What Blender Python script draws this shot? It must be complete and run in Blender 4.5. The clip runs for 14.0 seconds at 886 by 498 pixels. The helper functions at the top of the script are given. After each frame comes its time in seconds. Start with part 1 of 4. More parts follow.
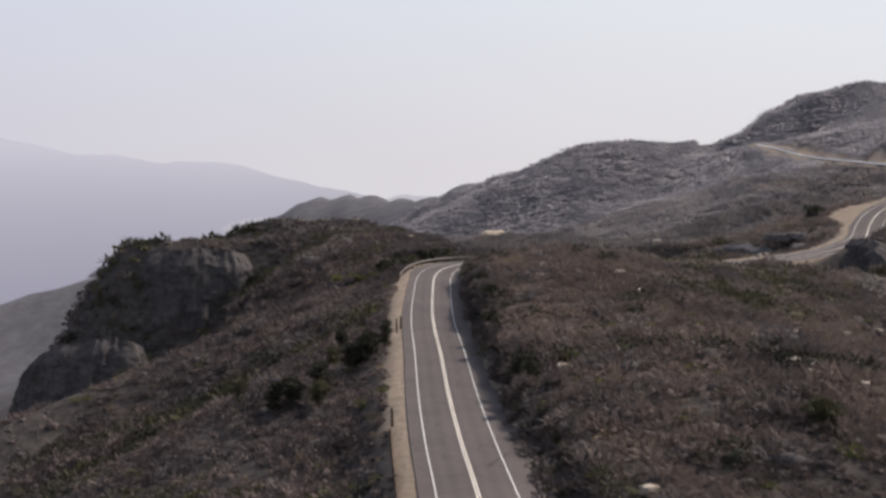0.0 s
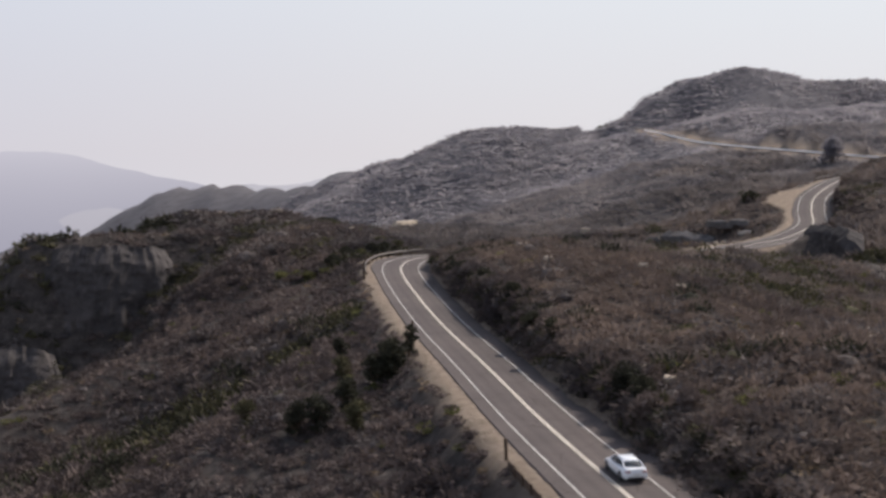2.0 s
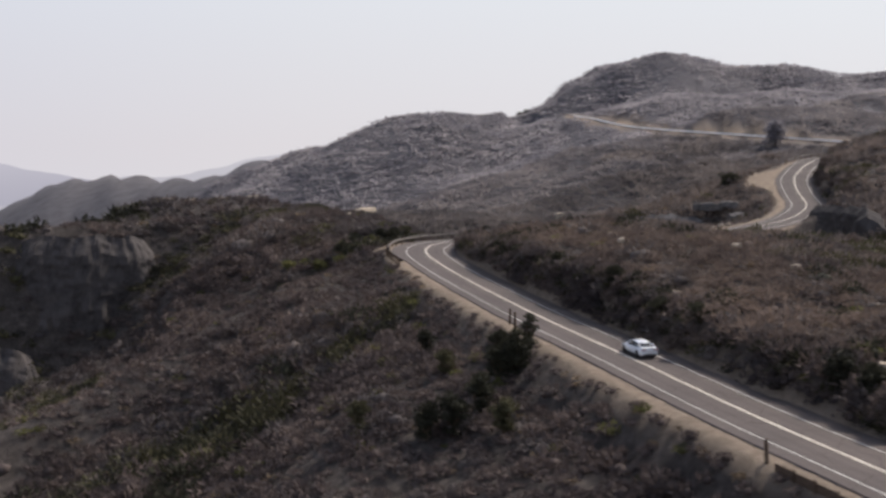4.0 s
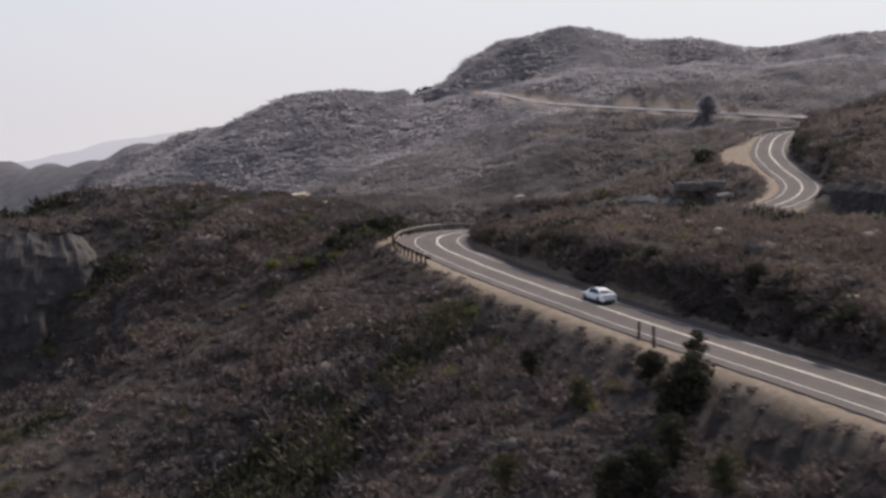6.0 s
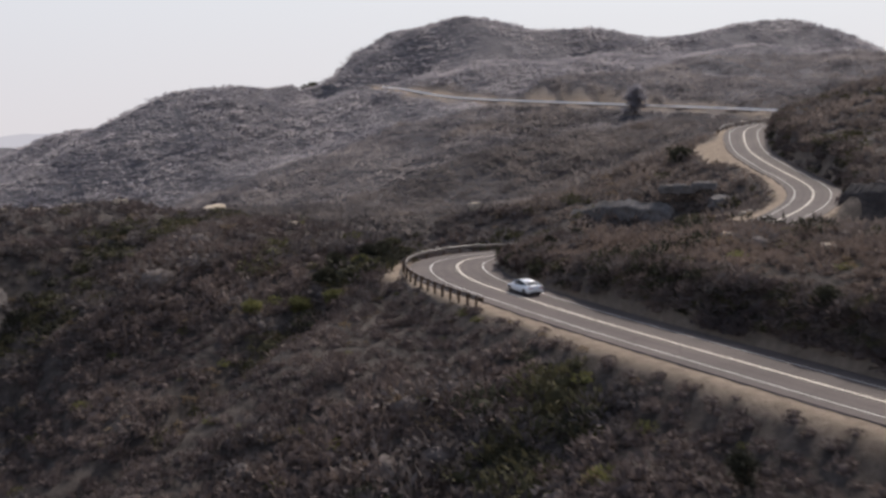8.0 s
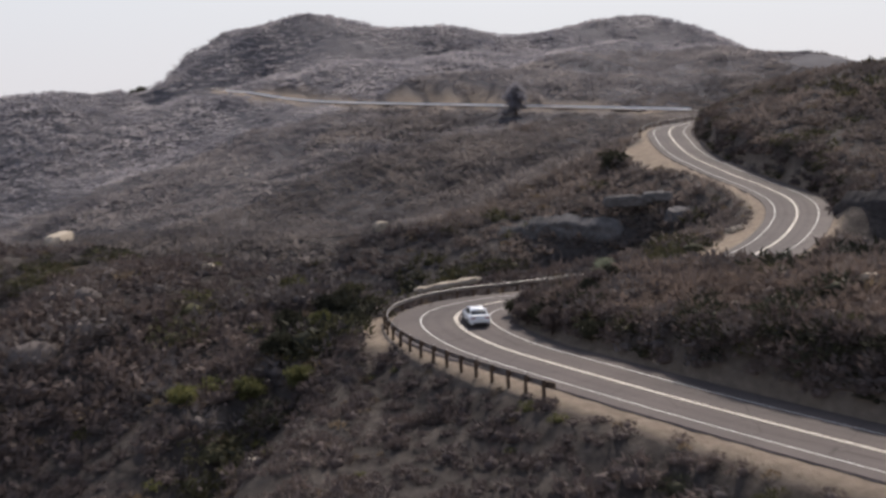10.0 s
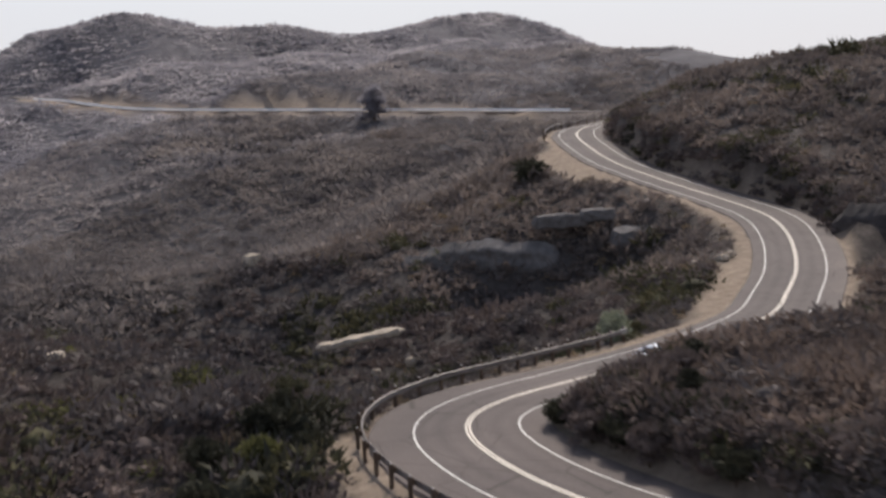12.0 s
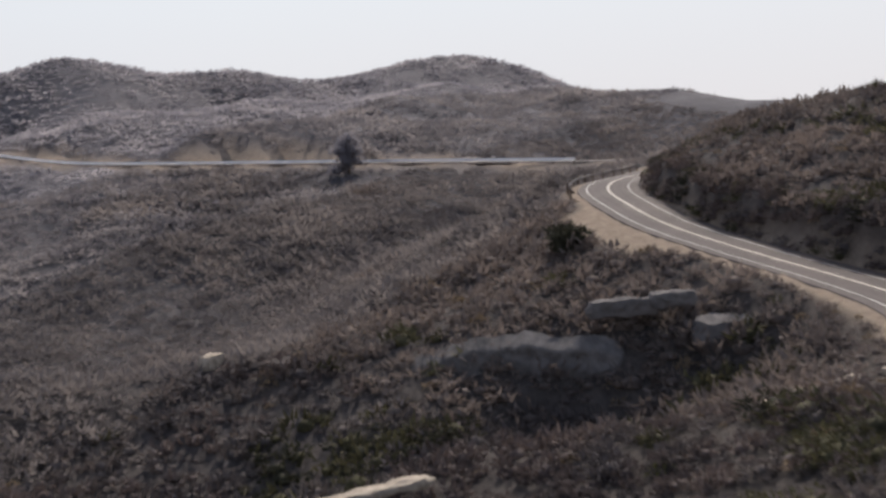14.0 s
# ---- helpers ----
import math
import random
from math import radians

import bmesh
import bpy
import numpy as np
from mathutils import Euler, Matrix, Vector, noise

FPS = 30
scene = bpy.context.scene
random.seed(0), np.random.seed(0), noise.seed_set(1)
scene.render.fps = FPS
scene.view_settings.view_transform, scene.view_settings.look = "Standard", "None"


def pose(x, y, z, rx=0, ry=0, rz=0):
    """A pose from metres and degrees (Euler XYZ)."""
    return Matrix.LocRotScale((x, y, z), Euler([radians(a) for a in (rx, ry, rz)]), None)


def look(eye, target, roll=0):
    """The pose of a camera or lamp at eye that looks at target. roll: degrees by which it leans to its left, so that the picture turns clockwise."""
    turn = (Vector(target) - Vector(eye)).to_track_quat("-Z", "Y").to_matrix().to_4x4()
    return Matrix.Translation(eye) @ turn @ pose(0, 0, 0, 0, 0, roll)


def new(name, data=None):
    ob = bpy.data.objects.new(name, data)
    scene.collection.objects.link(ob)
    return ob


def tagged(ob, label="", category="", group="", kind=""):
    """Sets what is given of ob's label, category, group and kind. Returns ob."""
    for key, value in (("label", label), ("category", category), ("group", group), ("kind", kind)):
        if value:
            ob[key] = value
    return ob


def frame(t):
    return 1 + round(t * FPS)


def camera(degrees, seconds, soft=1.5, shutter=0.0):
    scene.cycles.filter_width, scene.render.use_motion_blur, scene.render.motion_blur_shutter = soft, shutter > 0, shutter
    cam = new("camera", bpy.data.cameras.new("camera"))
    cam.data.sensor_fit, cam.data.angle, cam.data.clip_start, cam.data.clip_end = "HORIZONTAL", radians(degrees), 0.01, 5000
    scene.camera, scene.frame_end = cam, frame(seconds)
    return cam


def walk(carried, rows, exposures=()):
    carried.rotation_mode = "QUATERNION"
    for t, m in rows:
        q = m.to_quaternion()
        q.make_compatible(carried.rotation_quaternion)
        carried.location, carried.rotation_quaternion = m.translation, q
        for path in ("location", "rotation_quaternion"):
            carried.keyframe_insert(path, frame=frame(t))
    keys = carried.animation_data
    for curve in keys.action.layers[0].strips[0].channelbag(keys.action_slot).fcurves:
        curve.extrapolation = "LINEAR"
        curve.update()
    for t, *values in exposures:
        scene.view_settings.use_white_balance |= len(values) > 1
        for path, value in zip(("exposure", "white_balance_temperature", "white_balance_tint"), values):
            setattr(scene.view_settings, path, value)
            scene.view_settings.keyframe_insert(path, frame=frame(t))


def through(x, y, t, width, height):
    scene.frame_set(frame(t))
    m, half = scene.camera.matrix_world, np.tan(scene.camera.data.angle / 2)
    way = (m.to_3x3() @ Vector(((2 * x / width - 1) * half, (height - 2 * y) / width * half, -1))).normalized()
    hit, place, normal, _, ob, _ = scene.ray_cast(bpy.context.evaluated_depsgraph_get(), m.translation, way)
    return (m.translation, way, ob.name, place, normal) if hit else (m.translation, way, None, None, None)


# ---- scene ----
cam = camera(39.03, 14.0, soft=2.9, shutter=0.6)
EYES = [
    (0.0, 0.00, 0.00, 42.00, 86.341, -0.882, -0.005),
    (0.5, -3.74, 6.34, 42.30, 86.238, -0.824, -1.621),
    (1.0, -9.31, 11.89, 42.41, 86.049, -0.624, -4.824),
    (1.5, -15.30, 16.65, 42.04, 85.988, -0.636, -5.844),
    (2.0, -21.75, 21.33, 41.13, 85.919, -0.575, -7.515),
    (2.5, -27.63, 24.84, 40.49, 85.741, -0.337, -9.632),
    (3.0, -33.75, 28.58, 39.85, 85.795, -0.314, -10.668),
    (5.5, -57.15, 63.35, 38.67, 84.774, 0.291, -18.701),
    (6.0, -60.04, 73.58, 38.68, 84.623, 0.474, -20.160),
    (6.5, -62.29, 83.65, 38.80, 84.522, 0.535, -21.647),
    (7.0, -64.12, 94.47, 39.14, 84.387, 0.769, -23.288),
    (7.5, -65.19, 104.80, 39.38, 84.312, 1.070, -25.116),
    (8.0, -65.62, 115.86, 39.83, 84.309, 1.408, -27.081),
    (10.5, -58.13, 169.58, 40.65, 84.104, 2.732, -38.614),
    (11.0, -54.51, 179.80, 40.80, 83.952, 3.069, -41.585),
    (11.5, -50.13, 189.51, 40.88, 83.859, 3.383, -43.406),
    (12.0, -45.19, 199.00, 41.04, 84.046, 3.520, -44.397),
    (12.5, -39.60, 207.99, 41.17, 84.741, 3.731, -45.106),
    (13.0, -33.43, 217.21, 41.52, 85.276, 3.936, -45.847),
    (13.5, -27.20, 225.81, 41.72, 85.728, 4.046, -46.292),
    (14.0, -20.37, 234.12, 42.15, 86.147, 4.167, -46.468),
]
walk(cam, [(t, pose(x, y, z, rx, ry, rz)) for t, x, y, z, rx, ry, rz in EYES], [(0, 0.0, 6500, 12), (14, 0.0, 6500, 12)])

# ---- light: hazy afternoon sun ahead and to the right of the way ----
SUN_AZ, SUN_EL = radians(62), radians(46)      # from +y towards +x, and above the horizon
world = bpy.data.worlds.new("hazy_sky")
scene.world = world
world.use_nodes = True
wn = world.node_tree.nodes
wl = world.node_tree.links
sky = wn.new("ShaderNodeTexSky")
sky.sky_type = 'NISHITA'
sky.sun_disc = False
sky.sun_elevation, sky.sun_rotation = SUN_EL, SUN_AZ
sky.altitude, sky.air_density, sky.dust_density, sky.ozone_density = 400, 1.0, 2.5, 1.0
hs = wn.new("ShaderNodeHueSaturation")
hs.inputs["Saturation"].default_value = 0.75
wl.new(sky.outputs[0], hs.inputs["Color"])
wl.new(hs.outputs[0], wn["Background"].inputs["Color"])
wn["Background"].inputs["Strength"].default_value = 0.15

sun = new("sun", bpy.data.lights.new("sun", 'SUN'))
sun.data.energy, sun.data.angle, sun.data.color = 4.0, radians(1.5), (1.0, 0.92, 0.82)
sun.matrix_world = look((math.sin(SUN_AZ) * 300, math.cos(SUN_AZ) * 300, 300 * math.tan(SUN_EL)), (0, 0, 0))
scene.view_settings.exposure = 0.0

# ---- materials ----
def material(name, rough=0.9, spec=0.25, metal=0.0):
    m = bpy.data.materials.new(name)
    m.use_nodes = True
    b = m.node_tree.nodes["Principled BSDF"]
    b.inputs["Roughness"].default_value = rough
    b.inputs["Specular IOR Level"].default_value = spec
    b.inputs["Metallic"].default_value = metal
    return m, m.node_tree.nodes, m.node_tree.links, b


def noise_node(nodes, links, scale, detail=4.0, rough=0.6):
    co = nodes.new("ShaderNodeNewGeometry")
    n = nodes.new("ShaderNodeTexNoise")
    n.inputs["Scale"].default_value, n.inputs["Detail"].default_value, n.inputs["Roughness"].default_value = scale, detail, rough
    links.new(co.outputs["Position"], n.inputs["Vector"])
    return n.outputs["Fac"]


def ramp(nodes, links, fac, *stops):
    r = nodes.new("ShaderNodeValToRGB")
    e = r.color_ramp.elements
    while len(e) < len(stops):
        e.new(0.5)
    for k, (p, c) in zip(e, stops):
        k.position, k.color = p, (*c, 1)
    links.new(fac, r.inputs["Fac"])
    return r.outputs["Color"]


def mix(nodes, links, fac, a, b, mode='MIX'):
    m = nodes.new("ShaderNodeMix")
    m.data_type, m.blend_type = 'RGBA', mode
    for sock, v in ((m.inputs["Factor"], fac), (m.inputs[6], a), (m.inputs[7], b)):
        if isinstance(v, float):
            sock.default_value = v
        elif isinstance(v, tuple):
            sock.default_value = (*v, 1)
        else:
            links.new(v, sock)
    return m.outputs[2]


def bump(nodes, links, bsdf, height, strength, distance):
    b = nodes.new("ShaderNodeBump")
    b.inputs["Strength"].default_value, b.inputs["Distance"].default_value = strength, distance
    links.new(height, b.inputs["Height"])
    links.new(b.outputs[0], bsdf.inputs["Normal"])


def mottled(name, dark, light, scale, rough=0.9, spec=0.25, metal=0.0, big=0.15, relief=0.0, low=0.3, high=0.7):
    """A surface with fine grain and a slower change of tone."""
    m, n, l, b = material(name, rough, spec, metal)
    fine = ramp(n, l, noise_node(n, l, scale, 6.0, 0.65), (low, dark), (high, light))
    slow = ramp(n, l, noise_node(n, l, scale * 0.07, 3.0), (0.3, (1 - big,) * 3), (0.7, (1 + big,) * 3))
    l.new(mix(n, l, 1.0, fine, slow, 'MULTIPLY'), b.inputs["Base Color"])
    if relief:
        bump(n, l, b, noise_node(n, l, scale * 1.5, 6.0, 0.7), 0.7, relief)
    return m


def brush_material(name, dark, light, through=0.2):
    m, n, l, b = material(name, 0.85, 0.15)
    fine = ramp(n, l, noise_node(n, l, 1.1, 5.0, 0.7), (0.3, dark), (0.7, light))
    slow = ramp(n, l, noise_node(n, l, 0.06, 3.0), (0.34, (0.6, 0.6, 0.62)), (0.66, (1.4, 1.35, 1.25)))
    col = mix(n, l, 1.0, fine, slow, 'MULTIPLY')
    l.new(col, b.inputs["Base Color"])
    t = n.new("ShaderNodeBsdfTranslucent")
    l.new(col, t.inputs["Color"])
    s = n.new("ShaderNodeMixShader")
    s.inputs[0].default_value = through
    out = n["Material Output"]
    l.new(b.outputs[0], s.inputs[1])
    l.new(t.outputs[0], s.inputs[2])
    l.new(s.outputs[0], out.inputs["Surface"])
    return m


M_BROWN = brush_material("dry_brown_brush", (0.077, 0.061, 0.059), (0.180, 0.146, 0.139))
M_SAGE = brush_material("grey_sage", (0.084, 0.073, 0.073), (0.170, 0.149, 0.147))
M_OLIVE = brush_material("olive_brush", (0.045, 0.043, 0.026), (0.115, 0.108, 0.062))
M_DARK = brush_material("dark_evergreen_brush", (0.023, 0.024, 0.018), (0.064, 0.063, 0.043))
M_STRAW = brush_material("pale_dry_grass", (0.15, 0.115, 0.08), (0.27, 0.21, 0.15))
M_GREEN = brush_material("yellow_green_shrub", (0.085, 0.088, 0.035), (0.20, 0.195, 0.085), 0.35)
# The next three pale with distance: haze put into the brush colour.
M_FAR = brush_material("far_chaparral_hazed", (0.30, 0.288, 0.316), (0.37, 0.355, 0.388), 0.5)
M_SLOPE = brush_material("slope_chaparral_hazed", (0.205, 0.19, 0.198), (0.275, 0.256, 0.266), 0.45)
M_MID = brush_material("mid_chaparral_hazed", (0.165, 0.148, 0.147), (0.235, 0.213, 0.211), 0.4)
M_GREYBROWN = brush_material("grey_brown_brush", (0.125, 0.104, 0.098), (0.215, 0.183, 0.172), 0.3)
M_DRY = brush_material("dry_mound_brush", (0.110, 0.086, 0.077), (0.205, 0.164, 0.148), 0.3)
M_PALE = brush_material("pale_silver_shrub", (0.16, 0.18, 0.13), (0.34, 0.36, 0.28))
M_ROCK = mottled("sandstone", (0.10, 0.092, 0.09), (0.19, 0.174, 0.166), 0.7, 0.95, 0.2, relief=0.25, big=0.25)
# darker copy of the sandstone: the faces' shade is put into its colour
M_DARKROCK = mottled("shade_dark_sandstone", (0.045, 0.040, 0.039), (0.10, 0.089, 0.086), 0.6, 0.95, 0.15, relief=0.3, big=0.3)
M_PALEROCK = mottled("pale_sandstone", (0.30, 0.25, 0.195), (0.50, 0.425, 0.34), 1.6, 0.95, 0.2, relief=0.1, big=0.15)
M_WOOD = mottled("weathered_timber", (0.06, 0.042, 0.03), (0.13, 0.09, 0.065), 6.0, 0.85, 0.2, relief=0.01)
M_STEEL = mottled("galvanised_steel", (0.16, 0.155, 0.15), (0.30, 0.29, 0.28), 3.0, 0.5, 0.5, 0.4, big=0.2)
M_RAIL = mottled("weathering_steel", (0.085, 0.068, 0.06), (0.17, 0.14, 0.125), 3.0, 0.5, 0.5, big=0.2)
M_SIGN = mottled("white_sign_sheet", (0.55, 0.55, 0.54), (0.68, 0.68, 0.66), 8.0, 0.5)
M_WHITE = mottled("worn_white_line", (0.42, 0.40, 0.37), (0.76, 0.74, 0.70), 2.2, 0.7, big=0.1)
M_YELLOW = mottled("worn_yellow_line", (0.62, 0.55, 0.46), (0.82, 0.75, 0.65), 2.2, 0.7, big=0.1)


def asphalt():
    m, n, l, b = material("old_asphalt", 0.85, 0.2)
    fine = ramp(n, l, noise_node(n, l, 9.0, 6.0, 0.75), (0.3, (0.070, 0.059, 0.056)), (0.7, (0.120, 0.102, 0.098)))
    slow = ramp(n, l, noise_node(n, l, 0.11, 4.0, 0.6), (0.3, (0.82, 0.82, 0.82)), (0.7, (1.16, 1.14, 1.12)))
    col = mix(n, l, 1.0, fine, slow, 'MULTIPLY')
    crack = n.new("ShaderNodeTexVoronoi")
    crack.feature = 'DISTANCE_TO_EDGE'
    crack.inputs["Scale"].default_value = 0.22
    geo = n.new("ShaderNodeNewGeometry")
    l.new(geo.outputs["Position"], crack.inputs["Vector"])
    line = ramp(n, l, crack.outputs["Distance"], (0.0, (0.55, 0.55, 0.55)), (0.012, (1, 1, 1)))
    col = mix(n, l, 1.0, col, line, 'MULTIPLY')
    worn = n.new("ShaderNodeAttribute")
    worn.attribute_name = "worn"
    l.new(mix(n, l, 1.0, col, ramp(n, l, worn.outputs["Fac"], (0.0, (0.84, 0.84, 0.85)), (1.0, (1.32, 1.29, 1.25))), 'MULTIPLY'), b.inputs["Base Color"])
    bump(n, l, b, noise_node(n, l, 30.0, 4.0, 0.7), 0.4, 0.01)
    return m


M_ASPHALT = asphalt()


def ground_material():
    """Stony soil between the brush, paled with distance to paint in haze; the bare attribute turns it into trodden pale
    dirt.
    """
    m, n, l, b = material("stony_soil", 0.95, 0.1)
    soil = ramp(n, l, noise_node(n, l, 0.6, 8.0, 0.75), (0.32, (0.038, 0.033, 0.030)), (0.5, (0.072, 0.061, 0.055)), (0.72, (0.142, 0.120, 0.106)))
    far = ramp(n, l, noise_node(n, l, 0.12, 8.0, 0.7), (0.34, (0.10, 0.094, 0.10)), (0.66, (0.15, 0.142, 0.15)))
    dirt = ramp(n, l, noise_node(n, l, 0.9, 7.0, 0.7), (0.3, (0.19, 0.148, 0.112)), (0.7, (0.34, 0.272, 0.21)))
    a = n.new("ShaderNodeAttribute")
    a.attribute_name = "bare"
    f = n.new("ShaderNodeAttribute")
    f.attribute_name = "far_haze"
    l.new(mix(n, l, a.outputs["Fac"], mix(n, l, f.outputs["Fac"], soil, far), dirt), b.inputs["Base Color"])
    bump(n, l, b, noise_node(n, l, 1.2, 8.0, 0.75), 1.0, 0.35)
    return m


M_GROUND = ground_material()

# ---- the road's line: centre of the carriageway, one bend after another ----
ROAD = [(12.6, -91.4, -3), (9.5, -27.1, 7.6), (6.8, 23.7, 15.8), (4.8, 61.2, 17), (3, 92.2, 17.7), (2, 107.2, 18.2), (1, 127.5, 18.6), (0.1, 151, 19.4), (-0.9, 173.5, 20.1), (-1.3, 190.6, 20.7), (-1.4, 210.9, 21.4), (-1.3, 225.9, 22.1), (-0.5, 236.6, 22.5), (1.3, 243.7, 22.85), (4.0, 248.8, 23.05), (6.8, 251.2, 23.2), (11.5, 252.2, 23.25), (19.5, 252.6, 23), (32.3, 253, 22.8), (46.8, 255.1, 22.8), (57.3, 259.5, 23.1), (69.4, 265.5, 23.7), (83.6, 274.5, 24.9), (92.3, 282.2, 26.3), (99.3, 292.5, 27.6), (104.8, 306.1, 29.8), (112.6, 322.1, 32.5), (122.0, 335.1, 35.0), (129.3, 343.3, 36.6), (134.1, 346.2, 37.5), (140.8, 347.9, 38.1), (156.2, 346.6, 39.4), (177, 353.7, 39.4), (200, 378.7, 40.0), (206, 411.7, 41.0), (188, 463.6, 44.2), (165.9, 531.4, 48.4), (158.7, 555.6, 51.0), (154.4, 571, 53.6), (151.8, 581.2, 54.6), (149.8, 601.1, 57.3)]


def spline(points, step=1.0):
    p = np.array(points, float)
    p = np.vstack([2 * p[0] - p[1], p, 2 * p[-1] - p[-2]])
    out = []
    for a, b, c, d in zip(p, p[1:], p[2:], p[3:]):
        n = max(2, int(np.linalg.norm(c - b) / step))
        q = (np.arange(n) / n)[:, None]
        out.append(0.5 * (2 * b + (c - a) * q + (2 * a - 5 * b + 4 * c - d) * q ** 2 + (3 * b - a - 3 * c + d) * q ** 3))
    return np.vstack(out + [p[-2:-1]])


LINE = spline(ROAD)
for _ in range(3):
    LINE[1:-1] = (LINE[:-2] + 2 * LINE[1:-1] + LINE[2:]) / 4
TAN = np.gradient(LINE, axis=0)
TAN /= np.linalg.norm(TAN, axis=1)[:, None]
SIDE = np.stack([TAN[:, 1], -TAN[:, 0], 0 * TAN[:, 0]], -1)
SIDE /= np.linalg.norm(SIDE, axis=1)[:, None]
RUN = np.concatenate([[0], np.cumsum(np.linalg.norm(np.diff(LINE, axis=0), axis=1))])


def along(s, off=0.0, up=0.0):
    """The place at s metres along the road, off metres to the right of its centre, and the way it heads."""
    at = np.array([np.interp(s, RUN, LINE[:, k]) for k in range(3)])
    side = np.array([np.interp(s, RUN, SIDE[:, k]) for k in range(3)])
    way = np.array([np.interp(s, RUN, TAN[:, k]) for k in range(3)])
    return at + off * side + (0, 0, up), way / np.linalg.norm(way)


def run_at(x, y):
    return float(RUN[np.argmin((LINE[:, 0] - x) ** 2 + (LINE[:, 1] - y) ** 2)])


# ---- the lie of the land: crests that fall off to both sides ----
CRESTS = [  # crest line, side slope, roundness of the crest, reach past which it falls steeply
    (ROAD, 0.43, 6, 999),  # the spur that carries the road
    ([(44.3, 22.1, 19.5), (38.3, 62.1, 20.7), (32.3, 112, 23.9), (28.2, 143.1, 25.1), (25.2, 187, 27.1), (24.2, 213.1, 28.1), (23.2, 231.2, 26.85)], 0.2, 15, 27),  # mound right of the road
    ([(30.2, 187.1, 26.5), (62.2, 210.3, 25.9)], 0.2, 15, 30),  # its flank
    ([(-5.7, 254.6, 23.5), (-7.8, 275.4, 26.9), (-19.8, 311.3, 28.6), (-36.8, 314.3, 28.3)], 0.6, 12, 34),  # knoll past the bend
    ([(8.3, 399.4, 20.8), (15.3, 389.3, 21.8), (59.7, 347.8, 21.1), (84.2, 332.8, 25.1)], 0.4, 15, 999),  # side of the far gully
    ([(-37.8, 311.5, 26.6), (-54.7, 306.7, 23.5), (-69.5, 298, 23)], 1.5, 6, 999),  # cliff head
    ([(-34, 292, 26), (-54, 289, 25), (-68.5, 289, 24)], 2.2, 8, 999),  # brow over the cliff face
    ([(84.2, 260.4, 27.2), (100.2, 264.2, 29.4), (130.1, 291.6, 38.2), (162.9, 312.8, 48.9), (229.9, 330.6, 53.1)], 0.35, 15, 999),  # hill over the far bend
    ([(-129.5, 1104.3, 4.3), (-77.8, 904.9, 22.5), (-14.7, 785, 23), (5, 758, 26.8), (20, 725, 34.4), (46, 662, 41), (70, 650, 43)], 0.6, 12, 999),  # low back ridge
    ([(88.8, 619.1, 58.1), (124.8, 646.1, 58.6), (157.7, 681, 60.5)], 0.5, 16, 999),  # middle ridge
    ([(202.4, 654.8, 87.6), (221.3, 645.3, 91.5), (240, 633, 84.6), (261.5, 621.2, 82.4), (299.5, 597.3, 80.4), (348.4, 568.9, 84.2), (362, 561, 79)], 0.9, 30, 999),  # high hill
    ([(204.7, 592.4, 66.6), (289.6, 562.1, 69.1), (349.7, 532.2, 68.3)], 0.35, 25, 999),  # its front slope
    ([(189.8, 501, 54.9), (259.7, 520.5, 63.1), (299.6, 540, 69.3)], 0.3, 20, 999),  # its foot
    ([(239.9, 471.1, 53.4), (299.7, 470.4, 62.2), (309.8, 400.7, 52.4), (259.9, 345.8, 48.4)], 0.35, 20, 999),  # dark shoulder
    ([(-159.4, 696.4, -3.7), (-232.9, 669, -35.2), (-328.3, 622.7, -80.8)], 0.4, 20, 999),  # ridge beyond the cliff
]


def lattice(ix, iy, seed):
    v = np.sin(ix * 127.1 + iy * 311.7 + seed * 74.7) * 43758.5453
    return v - np.floor(v)


def vnoise(x, y, seed=0):
    ix, iy = np.floor(x), np.floor(y)
    fx, fy = x - ix, y - iy
    fx, fy = fx * fx * (3 - 2 * fx), fy * fy * (3 - 2 * fy)
    a, b = lattice(ix, iy, seed), lattice(ix + 1, iy, seed)
    c, d = lattice(ix, iy + 1, seed), lattice(ix + 1, iy + 1, seed)
    return (a + (b - a) * fx) * (1 - fy) + (c + (d - c) * fx) * fy - 0.5


def fbm(x, y, seed=0, octaves=4):
    return sum(vnoise(x * 2 ** k + 17.3 * k, y * 2 ** k, seed + k) / 2 ** k for k in range(octaves))


HOLLOWS = [(79, 298, 12, 7.0), (70, 309, 9, 5.0), (80, 256, 9, 8.0)]  # ground lowered so the rock faces show in the camera's view: place, radius, depth


def ribs(x, y):
    """Ribs and ravines that run down from the road into the valley."""
    return 8.5 * (np.abs(2 * vnoise(x / 75, (y - 0.62 * x) / 19, 81)) - 0.45) + 2.2 * vnoise(x / 32, (y - 0.5 * x) / 9, 83)


